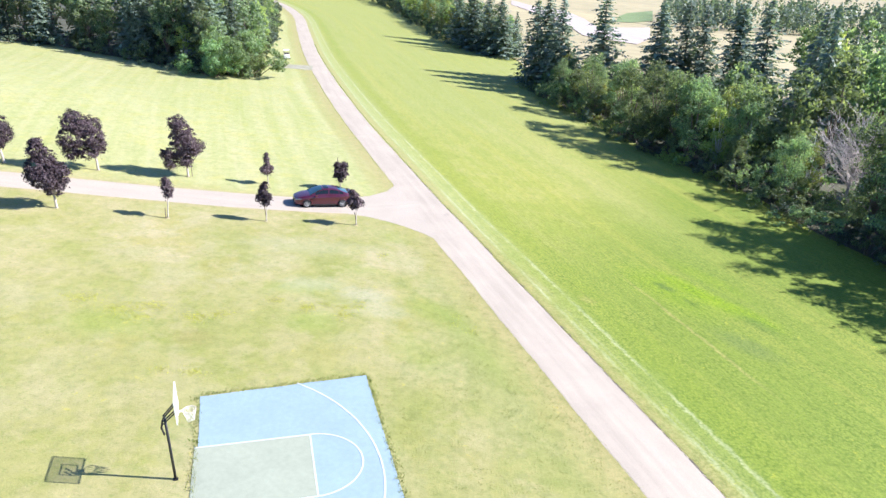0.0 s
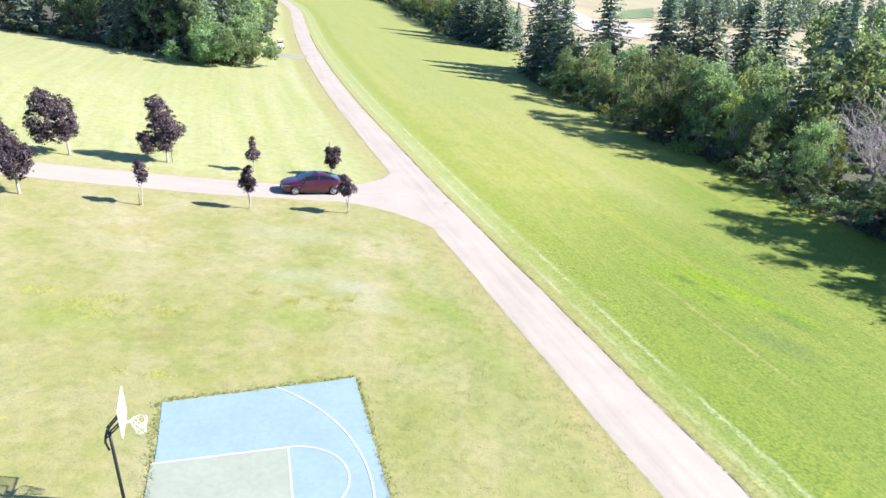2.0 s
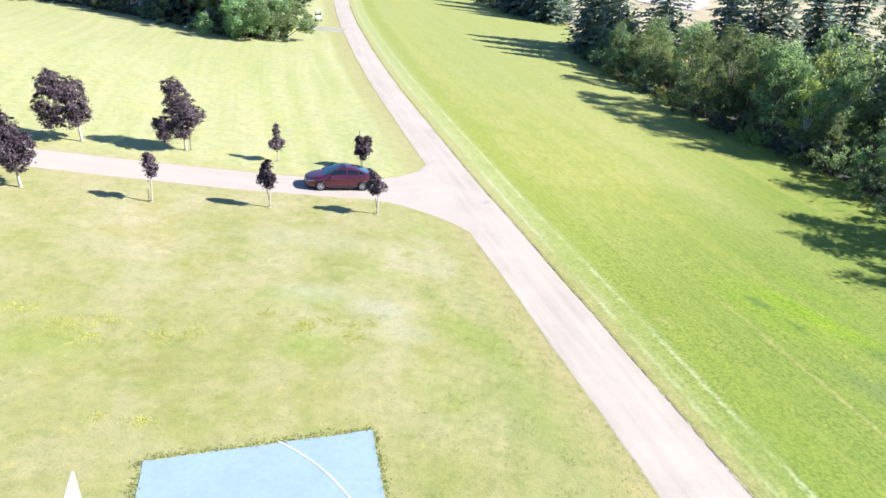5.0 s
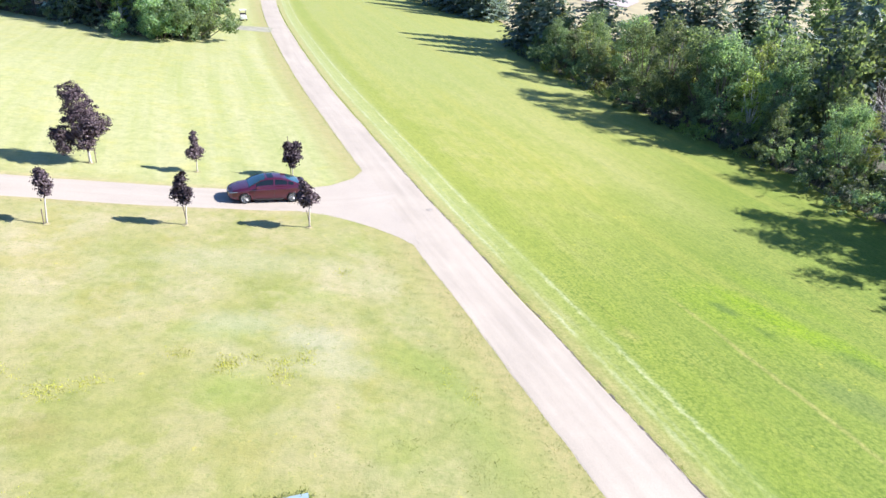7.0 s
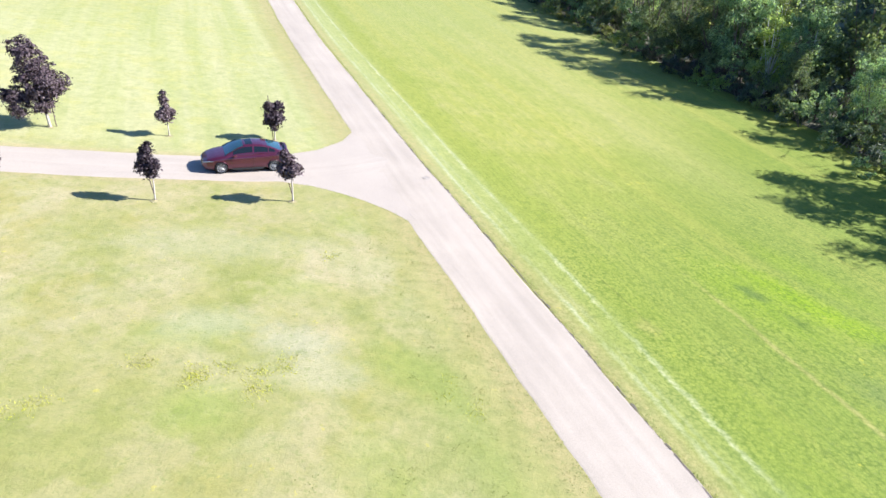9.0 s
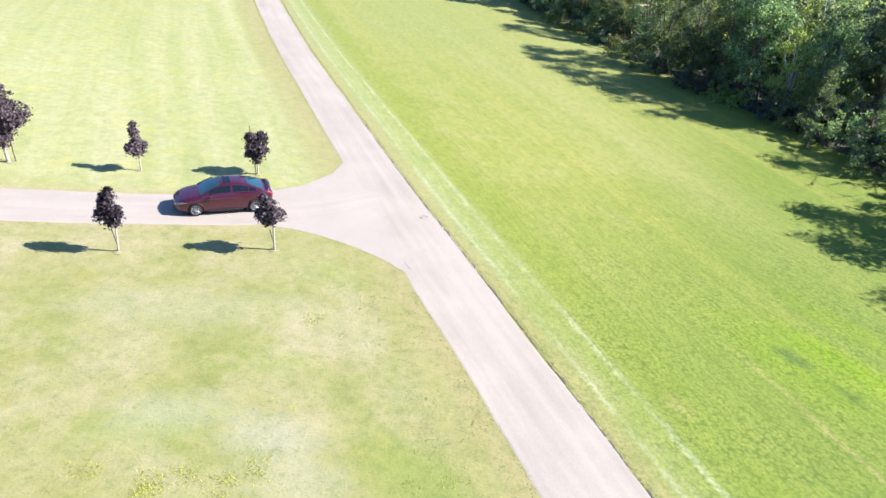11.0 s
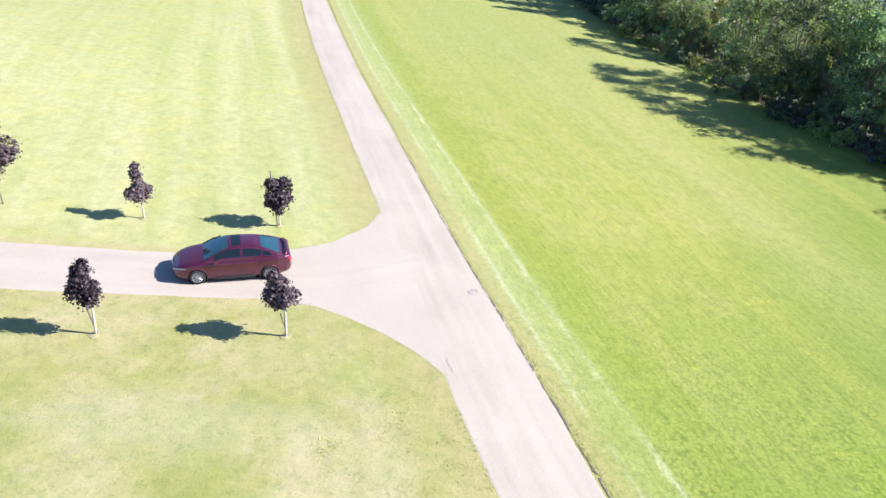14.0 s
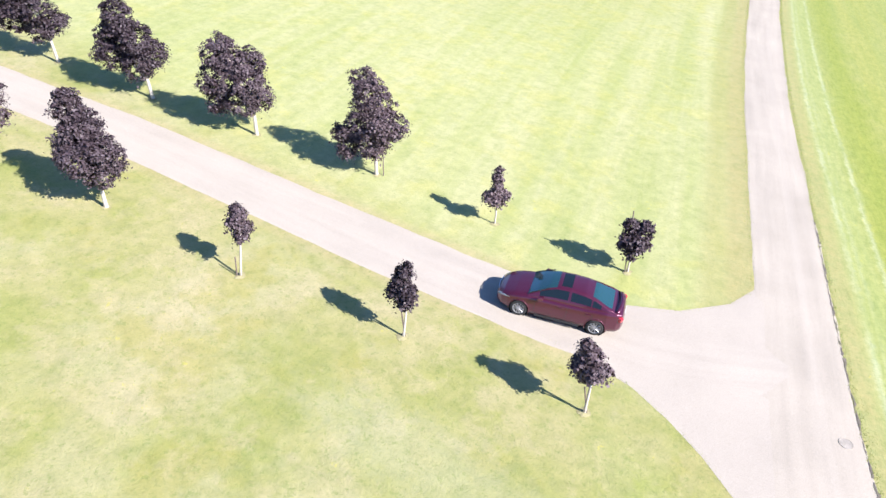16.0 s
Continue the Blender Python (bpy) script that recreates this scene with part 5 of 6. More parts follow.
def hoop():
    root = thing("basketball_hoop", Matrix.Translation(at(-10.3, 20.92)) @ pose(0, 0, 0, 0, 0, 19.5), "basketball hoop on a black steel pole with a milky board", "basketball hoop")
    bm = bmesh.new()
    tube(bm, [(0, 0, -0.2), (0, 0, 1.4), (0.0, 0, 2.75)], [0.05, 0.048, 0.045], 12)
    part("pole", bm, BLACK_STEEL, root, "black steel pole", True)
    bm = bmesh.new()
    box(bm, (0.18, 0.18, 0.025), Matrix.Translation((0, 0, 0.015)), 0.006)
    part("base_plate", bm, BLACK_STEEL, root)
    for y in (-0.09, 0.09):
        for a, b in (((-0.06, y, 2.72), (0.40, y, 3.2)), ((-0.08, y, 2.5), (0.40, y, 2.9))):
            bm = bmesh.new()
            tube(bm, [a, b], 0.026, 6)
            part("arm", bm, BLACK_STEEL, root)
    bm = bmesh.new()
    tube(bm, [(-0.1, 0, 2.0), (-0.16, 0, 2.3), (-0.08, 0, 2.62)], 0.035, 8)
    part("height_crank", bm, BLACK_STEEL, root)
    bm = bmesh.new()
    box(bm, (0.035, 1.34, 0.86), Matrix.Translation((0.44, 0, 3.22)), 0.01)
    board = part("backboard", bm, BOARD, root, "milky clear rectangular board")
    for size, place in (((0.04, 1.37, 0.03), (0.44, 0, 2.785)), ((0.04, 1.37, 0.03), (0.44, 0, 3.655)), ((0.04, 0.03, 0.86), (0.44, -0.685, 3.22)), ((0.04, 0.03, 0.86), (0.44, 0.685, 3.22))):
        bm = bmesh.new()
        box(bm, size, Matrix.Translation(place), 0.006)
        part("frame", bm, WHITE_PANEL, board, "white thin board frame")
    for size, place in (((0.004, 0.6, 0.04), (0.461, 0, 2.94)), ((0.004, 0.6, 0.04), (0.461, 0, 3.36)), ((0.004, 0.04, 0.38), (0.461, -0.28, 3.15)), ((0.004, 0.04, 0.38), (0.461, 0.28, 3.15))):
        bm = bmesh.new()
        box(bm, size, Matrix.Translation(place))
        part("shooting_square", bm, BOARD_PRINT, board)
    hub = Vector((0.46 + 0.38, 0, 2.85))
    bm = bmesh.new()
    tube(bm, [hub + Vector((math.cos(a), math.sin(a), 0)) * 0.23 for a in np.linspace(0, 2 * math.pi, 25)], 0.012, 6)
    box(bm, (0.17, 0.12, 0.02), Matrix.Translation((0.54, 0, 2.85)), 0.004)
    box(bm, (0.02, 0.14, 0.14), Matrix.Translation((0.47, 0, 2.82)), 0.004)
    rim = part("rim", bm, RIM_STEEL, root, "pale steel ring")
    bm = bmesh.new()
    levels = ((0.23, 0), (0.205, 0.12), (0.165, 0.24), (0.135, 0.34), (0.14, 0.42))
    for k in range(12):
        for turn in (1, -1):
            pts = [hub + Vector((math.cos(k * math.pi / 6 + turn * n * math.pi / 12) * r, math.sin(k * math.pi / 6 + turn * n * math.pi / 12) * r, -d)) for n, (r, d) in enumerate(levels)]
            tube(bm, pts, 0.007, 4, False)
    part("net", bm, NET_CORD, rim, "white cord net")


hoop()


# ---------------------------------------------------------------- car
def lookup(x, table):
    return float(np.interp(x, [a for a, _ in table], [b for _, b in table]))


def grid_mesh(name, rows, keep=None, close=False):
    """Faces between rows of points; keep(centre, i, j) picks faces."""
    n = len(rows[0])
    verts = [p for row in rows for p in row]
    faces = []
    for i in range(len(rows) - 1):
        for j in range(n - 1):
            f = (i * n + j, i * n + j + 1, (i + 1) * n + j + 1, (i + 1) * n + j)
            c = sum((Vector(verts[k]) for k in f), Vector()) / 4
            if keep is None or keep(c, i, j):
                faces.append(f)
    used = sorted({k for f in faces for k in f})
    back_to = {k: n for n, k in enumerate(used)}
    return mesh_of(name, [verts[k] for k in used], [tuple(back_to[k] for k in f) for f in faces])


BELT = [(-2.27, 0.80), (-2.2, 0.98), (-2.0, 1.035), (-1.6, 1.04), (-1.0, 0.99), (0.0, 0.955), (0.8, 0.945), (1.1, 0.93), (1.6, 0.85), (2.0, 0.74), (2.2, 0.62), (2.27, 0.48)]
HALF = [(-2.27, 0.50), (-2.2, 0.68), (-2.05, 0.78), (-1.7, 0.85), (-0.8, 0.875), (0.6, 0.875), (1.4, 0.865), (1.8, 0.82), (2.05, 0.72), (2.2, 0.58), (2.27, 0.42)]
SILL = [(-2.27, 0.36), (-2.1, 0.27), (-1.7, 0.21), (1.7, 0.19), (2.1, 0.21), (2.27, 0.30)]
ROOF = [(-1.98, 1.03), (-1.6, 1.165), (-1.2, 1.315), (-0.8, 1.405), (-0.3, 1.44), (0.15, 1.415), (0.45, 1.32), (0.8, 1.15), (1.15, 0.93)]
AXLES = (-1.37, 1.36)
WHEEL_R = 0.32


def body_rows(step):
    rows = []
    for x in np.arange(-2.27, 2.2701, step):
        b, w, s = lookup(x, BELT), lookup(x, HALF), lookup(x, SILL)
        crown = 0.035 if x > 1.0 or x < -1.6 else 0.0
        section = [(0.0, s), (w * 0.8, s), (w * 0.96, s + 0.04), (w, s + (b - s) * 0.22), (w * 1.005, s + (b - s) * 0.38), (w * 1.01, s + (b - s) * 0.52), (w * 1.0, s + (b - s) * 0.66),
                   (w * 1.0, s + (b - s) * 0.76), (w * 0.985, s + (b - s) * 0.86), (w * 0.95, s + (b - s) * 0.95), (w * 0.88, b), (w * 0.72, b + crown * 0.5), (w * 0.45, b + crown * 0.9), (0.0, b + crown)]
        half = [(x, y, z) for y, z in section]
        rows.append(half[::-1][:-1] + [(x, -y, z) for y, z in section])
    return rows


def cabin_rows():
    rows = []
    for x in np.arange(-1.98, 1.1501, 0.045):
        b = lookup(x, BELT) - 0.02
        t = max(lookup(x, ROOF), b + 0.002)
        w0 = min(lookup(x, HALF) * 0.90, 0.79)
        high = (t - b) / 0.48
        w1 = w0 - 0.235 * min(1.0, high)
        section = [(w0, b)] + [(w0 + (w1 - w0) * u, b + (t - 0.05 * min(1, high) - b) * (0.08 + 0.92 * u)) for u in (0.0, 0.25, 0.5, 0.75, 0.93)]
        section += [(w1 - 0.035, t - 0.022 * min(1, high)), (w1 - 0.13, t - 0.006 * min(1, high)), (w1 * 0.5, t + 0.008), (0.0, t + 0.012)]
        half = [(x, y, z) for y, z in section]
        rows.append(half + [(x, -y, z) for y, z in section[::-1][1:]])
    return rows


def wheel(root, x, side):
    hub = thing("wheel", Matrix(), "", "")
    hub.parent = root
    hub.matrix_basis = pose(x, side * 0.775, WHEEL_R, 0, 0, 0 if side > 0 else 180)
    bm = bmesh.new()
    profile = [(0.215, -0.10), (0.28, -0.105), (0.31, -0.085), (0.32, -0.05), (0.32, 0.05), (0.31, 0.085), (0.28, 0.105), (0.215, 0.10)]
    rings = [[bm.verts.new((math.cos(a) * r, y, math.sin(a) * r)) for r, y in profile] for a in np.linspace(0, 2 * math.pi, 33)[:-1]]
    for k in range(32):
        for j in range(len(profile) - 1):
            bm.faces.new((rings[k][j], rings[k][j + 1], rings[(k + 1) % 32][j + 1], rings[(k + 1) % 32][j]))
    bmesh.ops.recalc_face_normals(bm, faces=bm.faces[:])
    part("tyre", bm, RUBBER, hub, "black tyre", True)
    bm = bmesh.new()
    tube(bm, [(math.cos(a) * 0.208, 0.085, math.sin(a) * 0.208) for a in np.linspace(0, 2 * math.pi, 33)], 0.015, 6)
    for k in range(10):
        a = k * math.pi / 5
        tube(bm, [(math.cos(a + 0.10) * 0.05, 0.07, math.sin(a + 0.10) * 0.05), (math.cos(a) * 0.205, 0.085, math.sin(a) * 0.205)], [0.02, 0.017], 5)
    bmesh.ops.create_cone(bm, cap_ends=True, segments=14, radius1=0.055, radius2=0.045, depth=0.04, matrix=pose(0, 0.085, 0, 90))
    part("rim", bm, ALLOY, hub, "silver multi-spoke rim")
    bm = bmesh.new()
    bmesh.ops.create_cone(bm, cap_ends=True, segments=24, radius1=0.205, radius2=0.205, depth=0.02, matrix=pose(0, 0.03, 0, 90))
    part("brake_disc", bm, BLACK_TRIM, hub)


def sedan(x, y, heading):
    slope = Matrix.LocRotScale(None, Vector((0, 0, 1)).rotation_difference(Vector((-SLOPE_X, -SLOPE_Y, 1)).normalized()), None)
    root = thing("sedan_car", Matrix.Translation(at(x, y, 0.012)) @ slope @ pose(0, 0, 0, 0, 0, heading), "burgundy four-door sedan with sunroof and rear spoiler", "car")

    def open_arch(c, i, j):
        return not (abs(c.y) > 0.55 and any((c.x - a) ** 2 + (c.z - WHEEL_R) ** 2 < 0.365 ** 2 for a in AXLES) and c.z < 0.72)

    body = link_mesh("body", grid_mesh("body", body_rows(0.0227), open_arch), CAR_PAINT, root, "glossy burgundy body", True)
    rows = cabin_rows()
    m = len(rows[0])

    def place(j):
        return min(j, m - 2 - j)

    def kind(c, i, j):
        k = place(j)
        if k >= 6 and 0.2 < c.x < 1.11:
            return "windscreen"
        if k >= 7 and -1.82 < c.x < -1.1:
            return "rear_window"
        if k >= 7 and -0.32 < c.x < 0.06 and abs(c.y) < 0.4:
            return "sunroof"
        if 2 <= k <= 4 and -1.45 < c.x < 0.72 and not -0.36 < c.x < -0.27 and not -1.13 < c.x < -1.07:
            if lookup(c.x, ROOF) - lookup(c.x, BELT) < 0.17:
                return "cabin"
            return ("front_window" if c.x > -0.3 else "rear_side_window" if c.x > -1.1 else "quarter_window") + ("_a" if j < m / 2 else "_b")
        return "cabin"

    for name, mat, label in (("cabin", CAR_PAINT, "burgundy roof and pillars"), ("windscreen", SKY_TONED_GLASS, "windscreen with the sky's reflection in its teal base"), ("rear_window", SKY_TONED_GLASS, "rear window with the sky's reflection in its teal base"), ("sunroof", SIDE_GLASS, "dark glass sunroof")):
        link_mesh(name, grid_mesh(name, rows, lambda c, i, j: kind(c, i, j) == name), mat, root, label, True)
    for name in ("front_window", "rear_side_window", "quarter_window"):
        for end in ("_a", "_b"):
            link_mesh(name, grid_mesh(name, rows, lambda c, i, j: kind(c, i, j) == name + end), SIDE_GLASS, root, "dark side glass", True)
    for a in AXLES:
        for side in (-1, 1):
            wheel(root, a, side)
            bm = bmesh.new()
            tube(bm, [(a + math.cos(t) * 0.372, side * (lookup(a + math.cos(t) * 0.372, HALF) * 1.0 + 0.002), WHEEL_R + math.sin(t) * 0.372) for t in np.linspace(-0.28, math.pi + 0.28, 19)], 0.02, 6)
            part("wheel_arch", bm, CAR_PAINT, root, "", True)
            bm = bmesh.new()
            made = bmesh.ops.create_cone(bm, cap_ends=True, segments=28, radius1=0.37, radius2=0.37, depth=0.36, matrix=pose(a, side * 0.66, WHEEL_R, 90))
            for f in [f for f in bm.faces if abs(f.calc_center_median().y) > 0.8]:
                bm.faces.remove(f)
            bmesh.ops.reverse_faces(bm, faces=bm.faces[:])
            part("wheel_well", bm, BLACK_TRIM, root)
    for side in (-1, 1):
        bm = bmesh.new()
        box(bm, (0.20, 0.10, 0.13), pose(0.66, side * 0.93, 1.0, 0, 0, side * 12), 0.03)
        part("door_mirror", bm, CAR_PAINT, root, "burgundy door mirror")
        bm = bmesh.new()
        pts = [(1.72, 0.80, 0.70), (1.95, 0.735, 0.675), (2.12, 0.63, 0.63), (2.215, 0.50, 0.57)]
        rings = []
        for n, (px, py, pz) in enumerate(pts):
            h = (0.02, 0.036, 0.045, 0.036)[n]
            rings.append([bm.verts.new((px + 0.025, side * (py + 0.03), pz - h)), bm.verts.new((px + 0.03, side * (py + 0.035), pz)), bm.verts.new((px - 0.01, side * (py - 0.005), pz + h)), bm.verts.new((px - 0.06, side * (py - 0.06), pz))])
        for one, two in zip(rings, rings[1:]):
            for k in range(4):
                bm.faces.new((one[k], one[(k + 1) % 4], two[(k + 1) % 4], two[k]))
        bmesh.ops.recalc_face_normals(bm, faces=bm.faces[:])
        part("headlight", bm, LAMP_CLEAR, root, "clear swept headlight", True)
        bm = bmesh.new()
        box(bm, (0.22, 0.16, 0.17), pose(-2.13, side * 0.70, 0.84, 0, -8, side * -32), 0.03)
        part("tail_light", bm, LAMP_RED, root, "red wrap-around tail light")
        for hx in (0.02, -0.95):
            bm = bmesh.new()
            box(bm, (0.19, 0.035, 0.03), pose(hx - 0.1, side * 0.885, 0.82), 0.01)
            part("door_handle", bm, CAR_PAINT, root)
        for gx in (0.83, -0.30, -1.18):
            bm = bmesh.new()
            tube(bm, [(gx, side * 0.882, 0.34), (gx - 0.01, side * 0.889, 0.6), (gx - 0.03, side * 0.872, 0.86)], 0.006, 4)
            part("door_gap", bm, BLACK_TRIM, root)
        bm = bmesh.new()
        tube(bm, [(1.12, side * 0.69, 0.965), (0.75, side * 0.665, 1.165), (0.42, side * 0.59, 1.335)], 0.022, 6)
        part("pillar_trim", bm, BLACK_TRIM, root)
        bm = bmesh.new()
        tube(bm, [(-1.96, side * 0.50, 1.02), (-2.01, side * 0.50, 1.10)], 0.025, 6)
        part("spoiler_foot", bm, CAR_PAINT, root)
        bm = bmesh.new()
        box(bm, (1.6, 0.03, 0.08), pose(-0.02, side * 0.868, 0.235), 0.012)
        part("sill_trim", bm, BLACK_TRIM, root)
    bm = bmesh.new()
    pts = [(-1.98 - 0.10 * (1 - (t / 0.68) ** 2), t, 1.035 + 0.095 * (1 - (t / 0.68) ** 4)) for t in np.linspace(-0.68, 0.68, 17)]
    tops = [[bm.verts.new((px + dx, py, pz + dz)) for dx, dz in ((0.08, 0.0), (0.0, 0.022), (-0.09, 0.026), (-0.085, 0.005), (0.0, -0.005))] for px, py, pz in pts]
    for one, two in zip(tops, tops[1:]):
        for k in range(5):
            bm.faces.new((one[k], one[(k + 1) % 5], two[(k + 1) % 5], two[k]))
    bm.faces.new(tops[0])
    bm.faces.new(tops[-1][::-1])
    bmesh.ops.recalc_face_normals(bm, faces=bm.faces[:])
    part("spoiler", bm, CAR_PAINT, root, "burgundy rear wing spoiler", True)
    bm = bmesh.new()
    box(bm, (0.05, 0.72, 0.09), pose(2.235, 0, 0.565, 0, 18, 0), 0.015)
    grille = part("grille", bm, BLACK_TRIM, root, "black front grille")
    bm = bmesh.new()
    tube(bm, [(2.225, -0.42, 0.635), (2.275, 0, 0.625), (2.225, 0.42, 0.635)], 0.018, 6)
    part("chrome_bar", bm, CHROME, grille, "chrome bar")
    bm = bmesh.new()
    box(bm, (0.06, 0.86, 0.10), pose(2.215, 0, 0.335), 0.02)
    part("lower_intake", bm, BLACK_TRIM, root)
    bm = bmesh.new()
    box(bm, (0.03, 0.38, 0.12), pose(-2.262, 0, 0.77, 0, -10, 0), 0.008)
    part("number_plate", bm, BOARD_PRINT, root, "blank pale plate")
    bm = bmesh.new()
    box(bm, (0.07, 1.1, 0.11), pose(-2.2, 0, 0.36), 0.02)
    part("rear_lower_trim", bm, BLACK_TRIM, root)
    for side in (-0.35, 0.25):
        bm = bmesh.new()
        tube(bm, [(1.13, side, 0.955), (1.08, side + 0.36, 0.985)], 0.007, 5)
        part("wiper", bm, BLACK_TRIM, root)


sedan(-10.28, 53.62, 200.0)


def golf_cart(x, y, heading):
    root = thing("golf_cart", Matrix.Translation(at(x, y, 0.02)) @ pose(0, 0, 0, 0, 0, heading) @ Matrix.Scale(0.85, 4), "small white golf cart parked beside the road", "golf cart")
    for size, place, name, mat, bevel in (((2.3, 1.15, 0.30), (0, 0, 0.45), "chassis", CART_WHITE, 0.08), ((0.75, 1.1, 0.42), (0.78, 0, 0.72), "front_cowl", CART_WHITE, 0.12), ((0.7, 1.1, 0.42), (-0.75, 0, 0.74), "rear_body", CART_WHITE, 0.1),
                                         ((0.5, 1.05, 0.14), (-0.3, 0, 0.82), "seat", SEAT_VINYL, 0.04), ((0.12, 1.05, 0.4), (-0.55, 0, 1.05), "backrest", SEAT_VINYL, 0.04), ((1.7, 1.2, 0.07), (0.0, 0, 1.83), "roof", CART_WHITE, 0.03)):
        bm = bmesh.new()
        box(bm, size, Matrix.Translation(place), bevel)
        part(name, bm, mat, root)
    for px, py in ((0.72, 0.5), (0.72, -0.5), (-0.72, 0.5), (-0.72, -0.5)):
        bm = bmesh.new()
        tube(bm, [(px * 1.05, py, 0.85), (px, py, 1.82)], 0.025, 6)
        part("roof_post", bm, BLACK_STEEL, root)
    for px, py in ((0.8, 0.52), (0.8, -0.52), (-0.8, 0.52), (-0.8, -0.52)):
        bm = bmesh.new()
        bmesh.ops.create_cone(bm, cap_ends=True, segments=20, radius1=0.23, radius2=0.23, depth=0.2, matrix=pose(px, py, 0.23, 90))
        part("wheel", bm, RUBBER, root)


golf_cart(-29.6, 130.2, -75)


# ---------------------------------------------------------------- small things on the road
def manhole(x, y):
    root = thing("manhole_cover", Matrix.Translation(at(x, y, 0.008)), "round grey iron manhole cover in the road", "manhole cover")
    slope = Vector((0, 0, 1)).rotation_difference(Vector((-SLOPE_X, -SLOPE_Y, 1)).normalized()).to_matrix().to_4x4()
    bm = bmesh.new()
    bmesh.ops.create_cone(bm, cap_ends=True, segments=28, radius1=0.20, radius2=0.195, depth=0.03, matrix=slope)
    part("cover", bm, IRON, root)
    bm = bmesh.new()
    tube(bm, [slope @ Vector((math.cos(a) * 0.21, math.sin(a) * 0.21, 0.008)) for a in np.linspace(0, 2 * math.pi, 29)], 0.014, 5)
    part("ring", bm, IRON, root)


manhole(-0.17, 54.2)


def crack(name, points, wide):
    """A tar-filled crack in the pavement."""
    bm = bmesh.new()
    prev = None
    rng = np.random.default_rng(len(points))
    pts = [Vector((x, y, 0)) for x, y in points]
    for n, p in enumerate(pts):
        way = (pts[min(n + 1, len(pts) - 1)] - pts[max(n - 1, 0)]).normalized()
        s = Vector((-way.y, way.x, 0)) * wide * rng.uniform(0.4, 1.2)
        pair = [bm.verts.new(at((p + s).x, (p + s).y, 0.03)), bm.verts.new(at((p - s).x, (p - s).y, 0.03))]
        if prev:
            f = bm.faces.new((prev[0], prev[1], pair[1], pair[0]))
            f.normal_update()
            if f.normal.z < 0:
                f.normal_flip()
        prev = pair
    me = bpy.data.meshes.new(name)
    bm.to_mesh(me)
    bm.free()
    tagged(link_mesh(name, me, CRACK), "thin dark crack in the pale asphalt", "crack", kind="structure")


def crumbled_edge():
    """Painted lip shade and soil in the crumbled joint of road and long lawn."""
    rng = np.random.default_rng(91)
    way = np.gradient(MAIN_LINE, axis=0)
    way /= np.linalg.norm(way, axis=1)[:, None]
    right = np.c_[way[:, 1], -way[:, 0]]
    bm = bmesh.new()
    prev = None
    for k in np.arange(20, len(MAIN_LINE) - 1, 0.25):
        i, u = int(k), k - int(k)
        p = MAIN_LINE[i] * (1 - u) + MAIN_LINE[i + 1] * u
        if not 12 < p[1] < 66:
            prev = None
            continue
        reach = 1.60 * (1 - 0.11 * min(1, max(0, (p[1] - 50) / 9))) + rng.normal(0, 0.012)
        wide = max(0.012, 0.035 + 0.03 * math.sin(k * 1.3) + 0.025 * math.sin(k * 3.7 + 1) + rng.normal(0, 0.015))
        pair = []
        for off in (reach, reach + wide):
            q = p + right[i] * off
            pair.append(bm.verts.new((q[0], q[1], float(ground_z(q[0], q[1])) + 0.019)))
        if prev and rng.random() > 0.12:
            f = bm.faces.new((prev[0], pair[0], pair[1], prev[1]))
            f.normal_update()
            if f.normal.z < 0:
                f.normal_flip()
        prev = pair
    me = bpy.data.meshes.new("road_lip_shade")
    bm.to_mesh(me)
    bm.free()
    tagged(link_mesh("road_lip_shade", me, LIP_SHADE_SOIL), "painted lip shade and soil in the crumbled joint along the road", "soil", kind="structure")


crumbled_edge()
crack("pavement_crack", [(-0.80, 48.75), (-0.88, 48.98), (-1.02, 49.25), (-1.06, 49.5)], 0.007)


# ---------------------------------------------------------------- grass that can be made out as blades
def tufts(name, xy, height, label, mat, seed, spread=0.05, blades=3):
    """Short blades standing on the lawn, in one mass. xy in metres."""
    rng = np.random.default_rng(seed)
    n = len(xy) * blades
    foot = np.repeat(xy, blades, 0) + rng.normal(0, spread, (n, 2))
    z = ground_z(foot[:, 0], foot[:, 1])
    h = np.repeat(np.broadcast_to(height, len(xy)), blades) * rng.uniform(0.5, 1.3, n)
    turn = rng.uniform(0, 2 * np.pi, n)
    side = np.c_[np.cos(turn), np.sin(turn), np.zeros(n)] * (h * 0.2)[:, None]
    bend = np.c_[rng.normal(0, 0.45, n) * h, rng.normal(0, 0.45, n) * h, h]
    base = np.c_[foot, z - 0.01]
    tri = np.stack([base - side, base + side, base + bend], 1)
    me = bpy.data.meshes.new(name)
    me.vertices.add(3 * n)
    me.vertices.foreach_set("co", tri.reshape(-1).astype(np.float32))
    me.loops.add(3 * n)
    me.loops.foreach_set("vertex_index", np.arange(3 * n, dtype=np.int32))
    me.polygons.add(n)
    me.polygons.foreach_set("loop_start", np.arange(0, 3 * n, 3, dtype=np.int32))
    me.update(calc_edges=True)
    tagged(link_mesh(name, me, mat), label, "grass", kind="stuff")


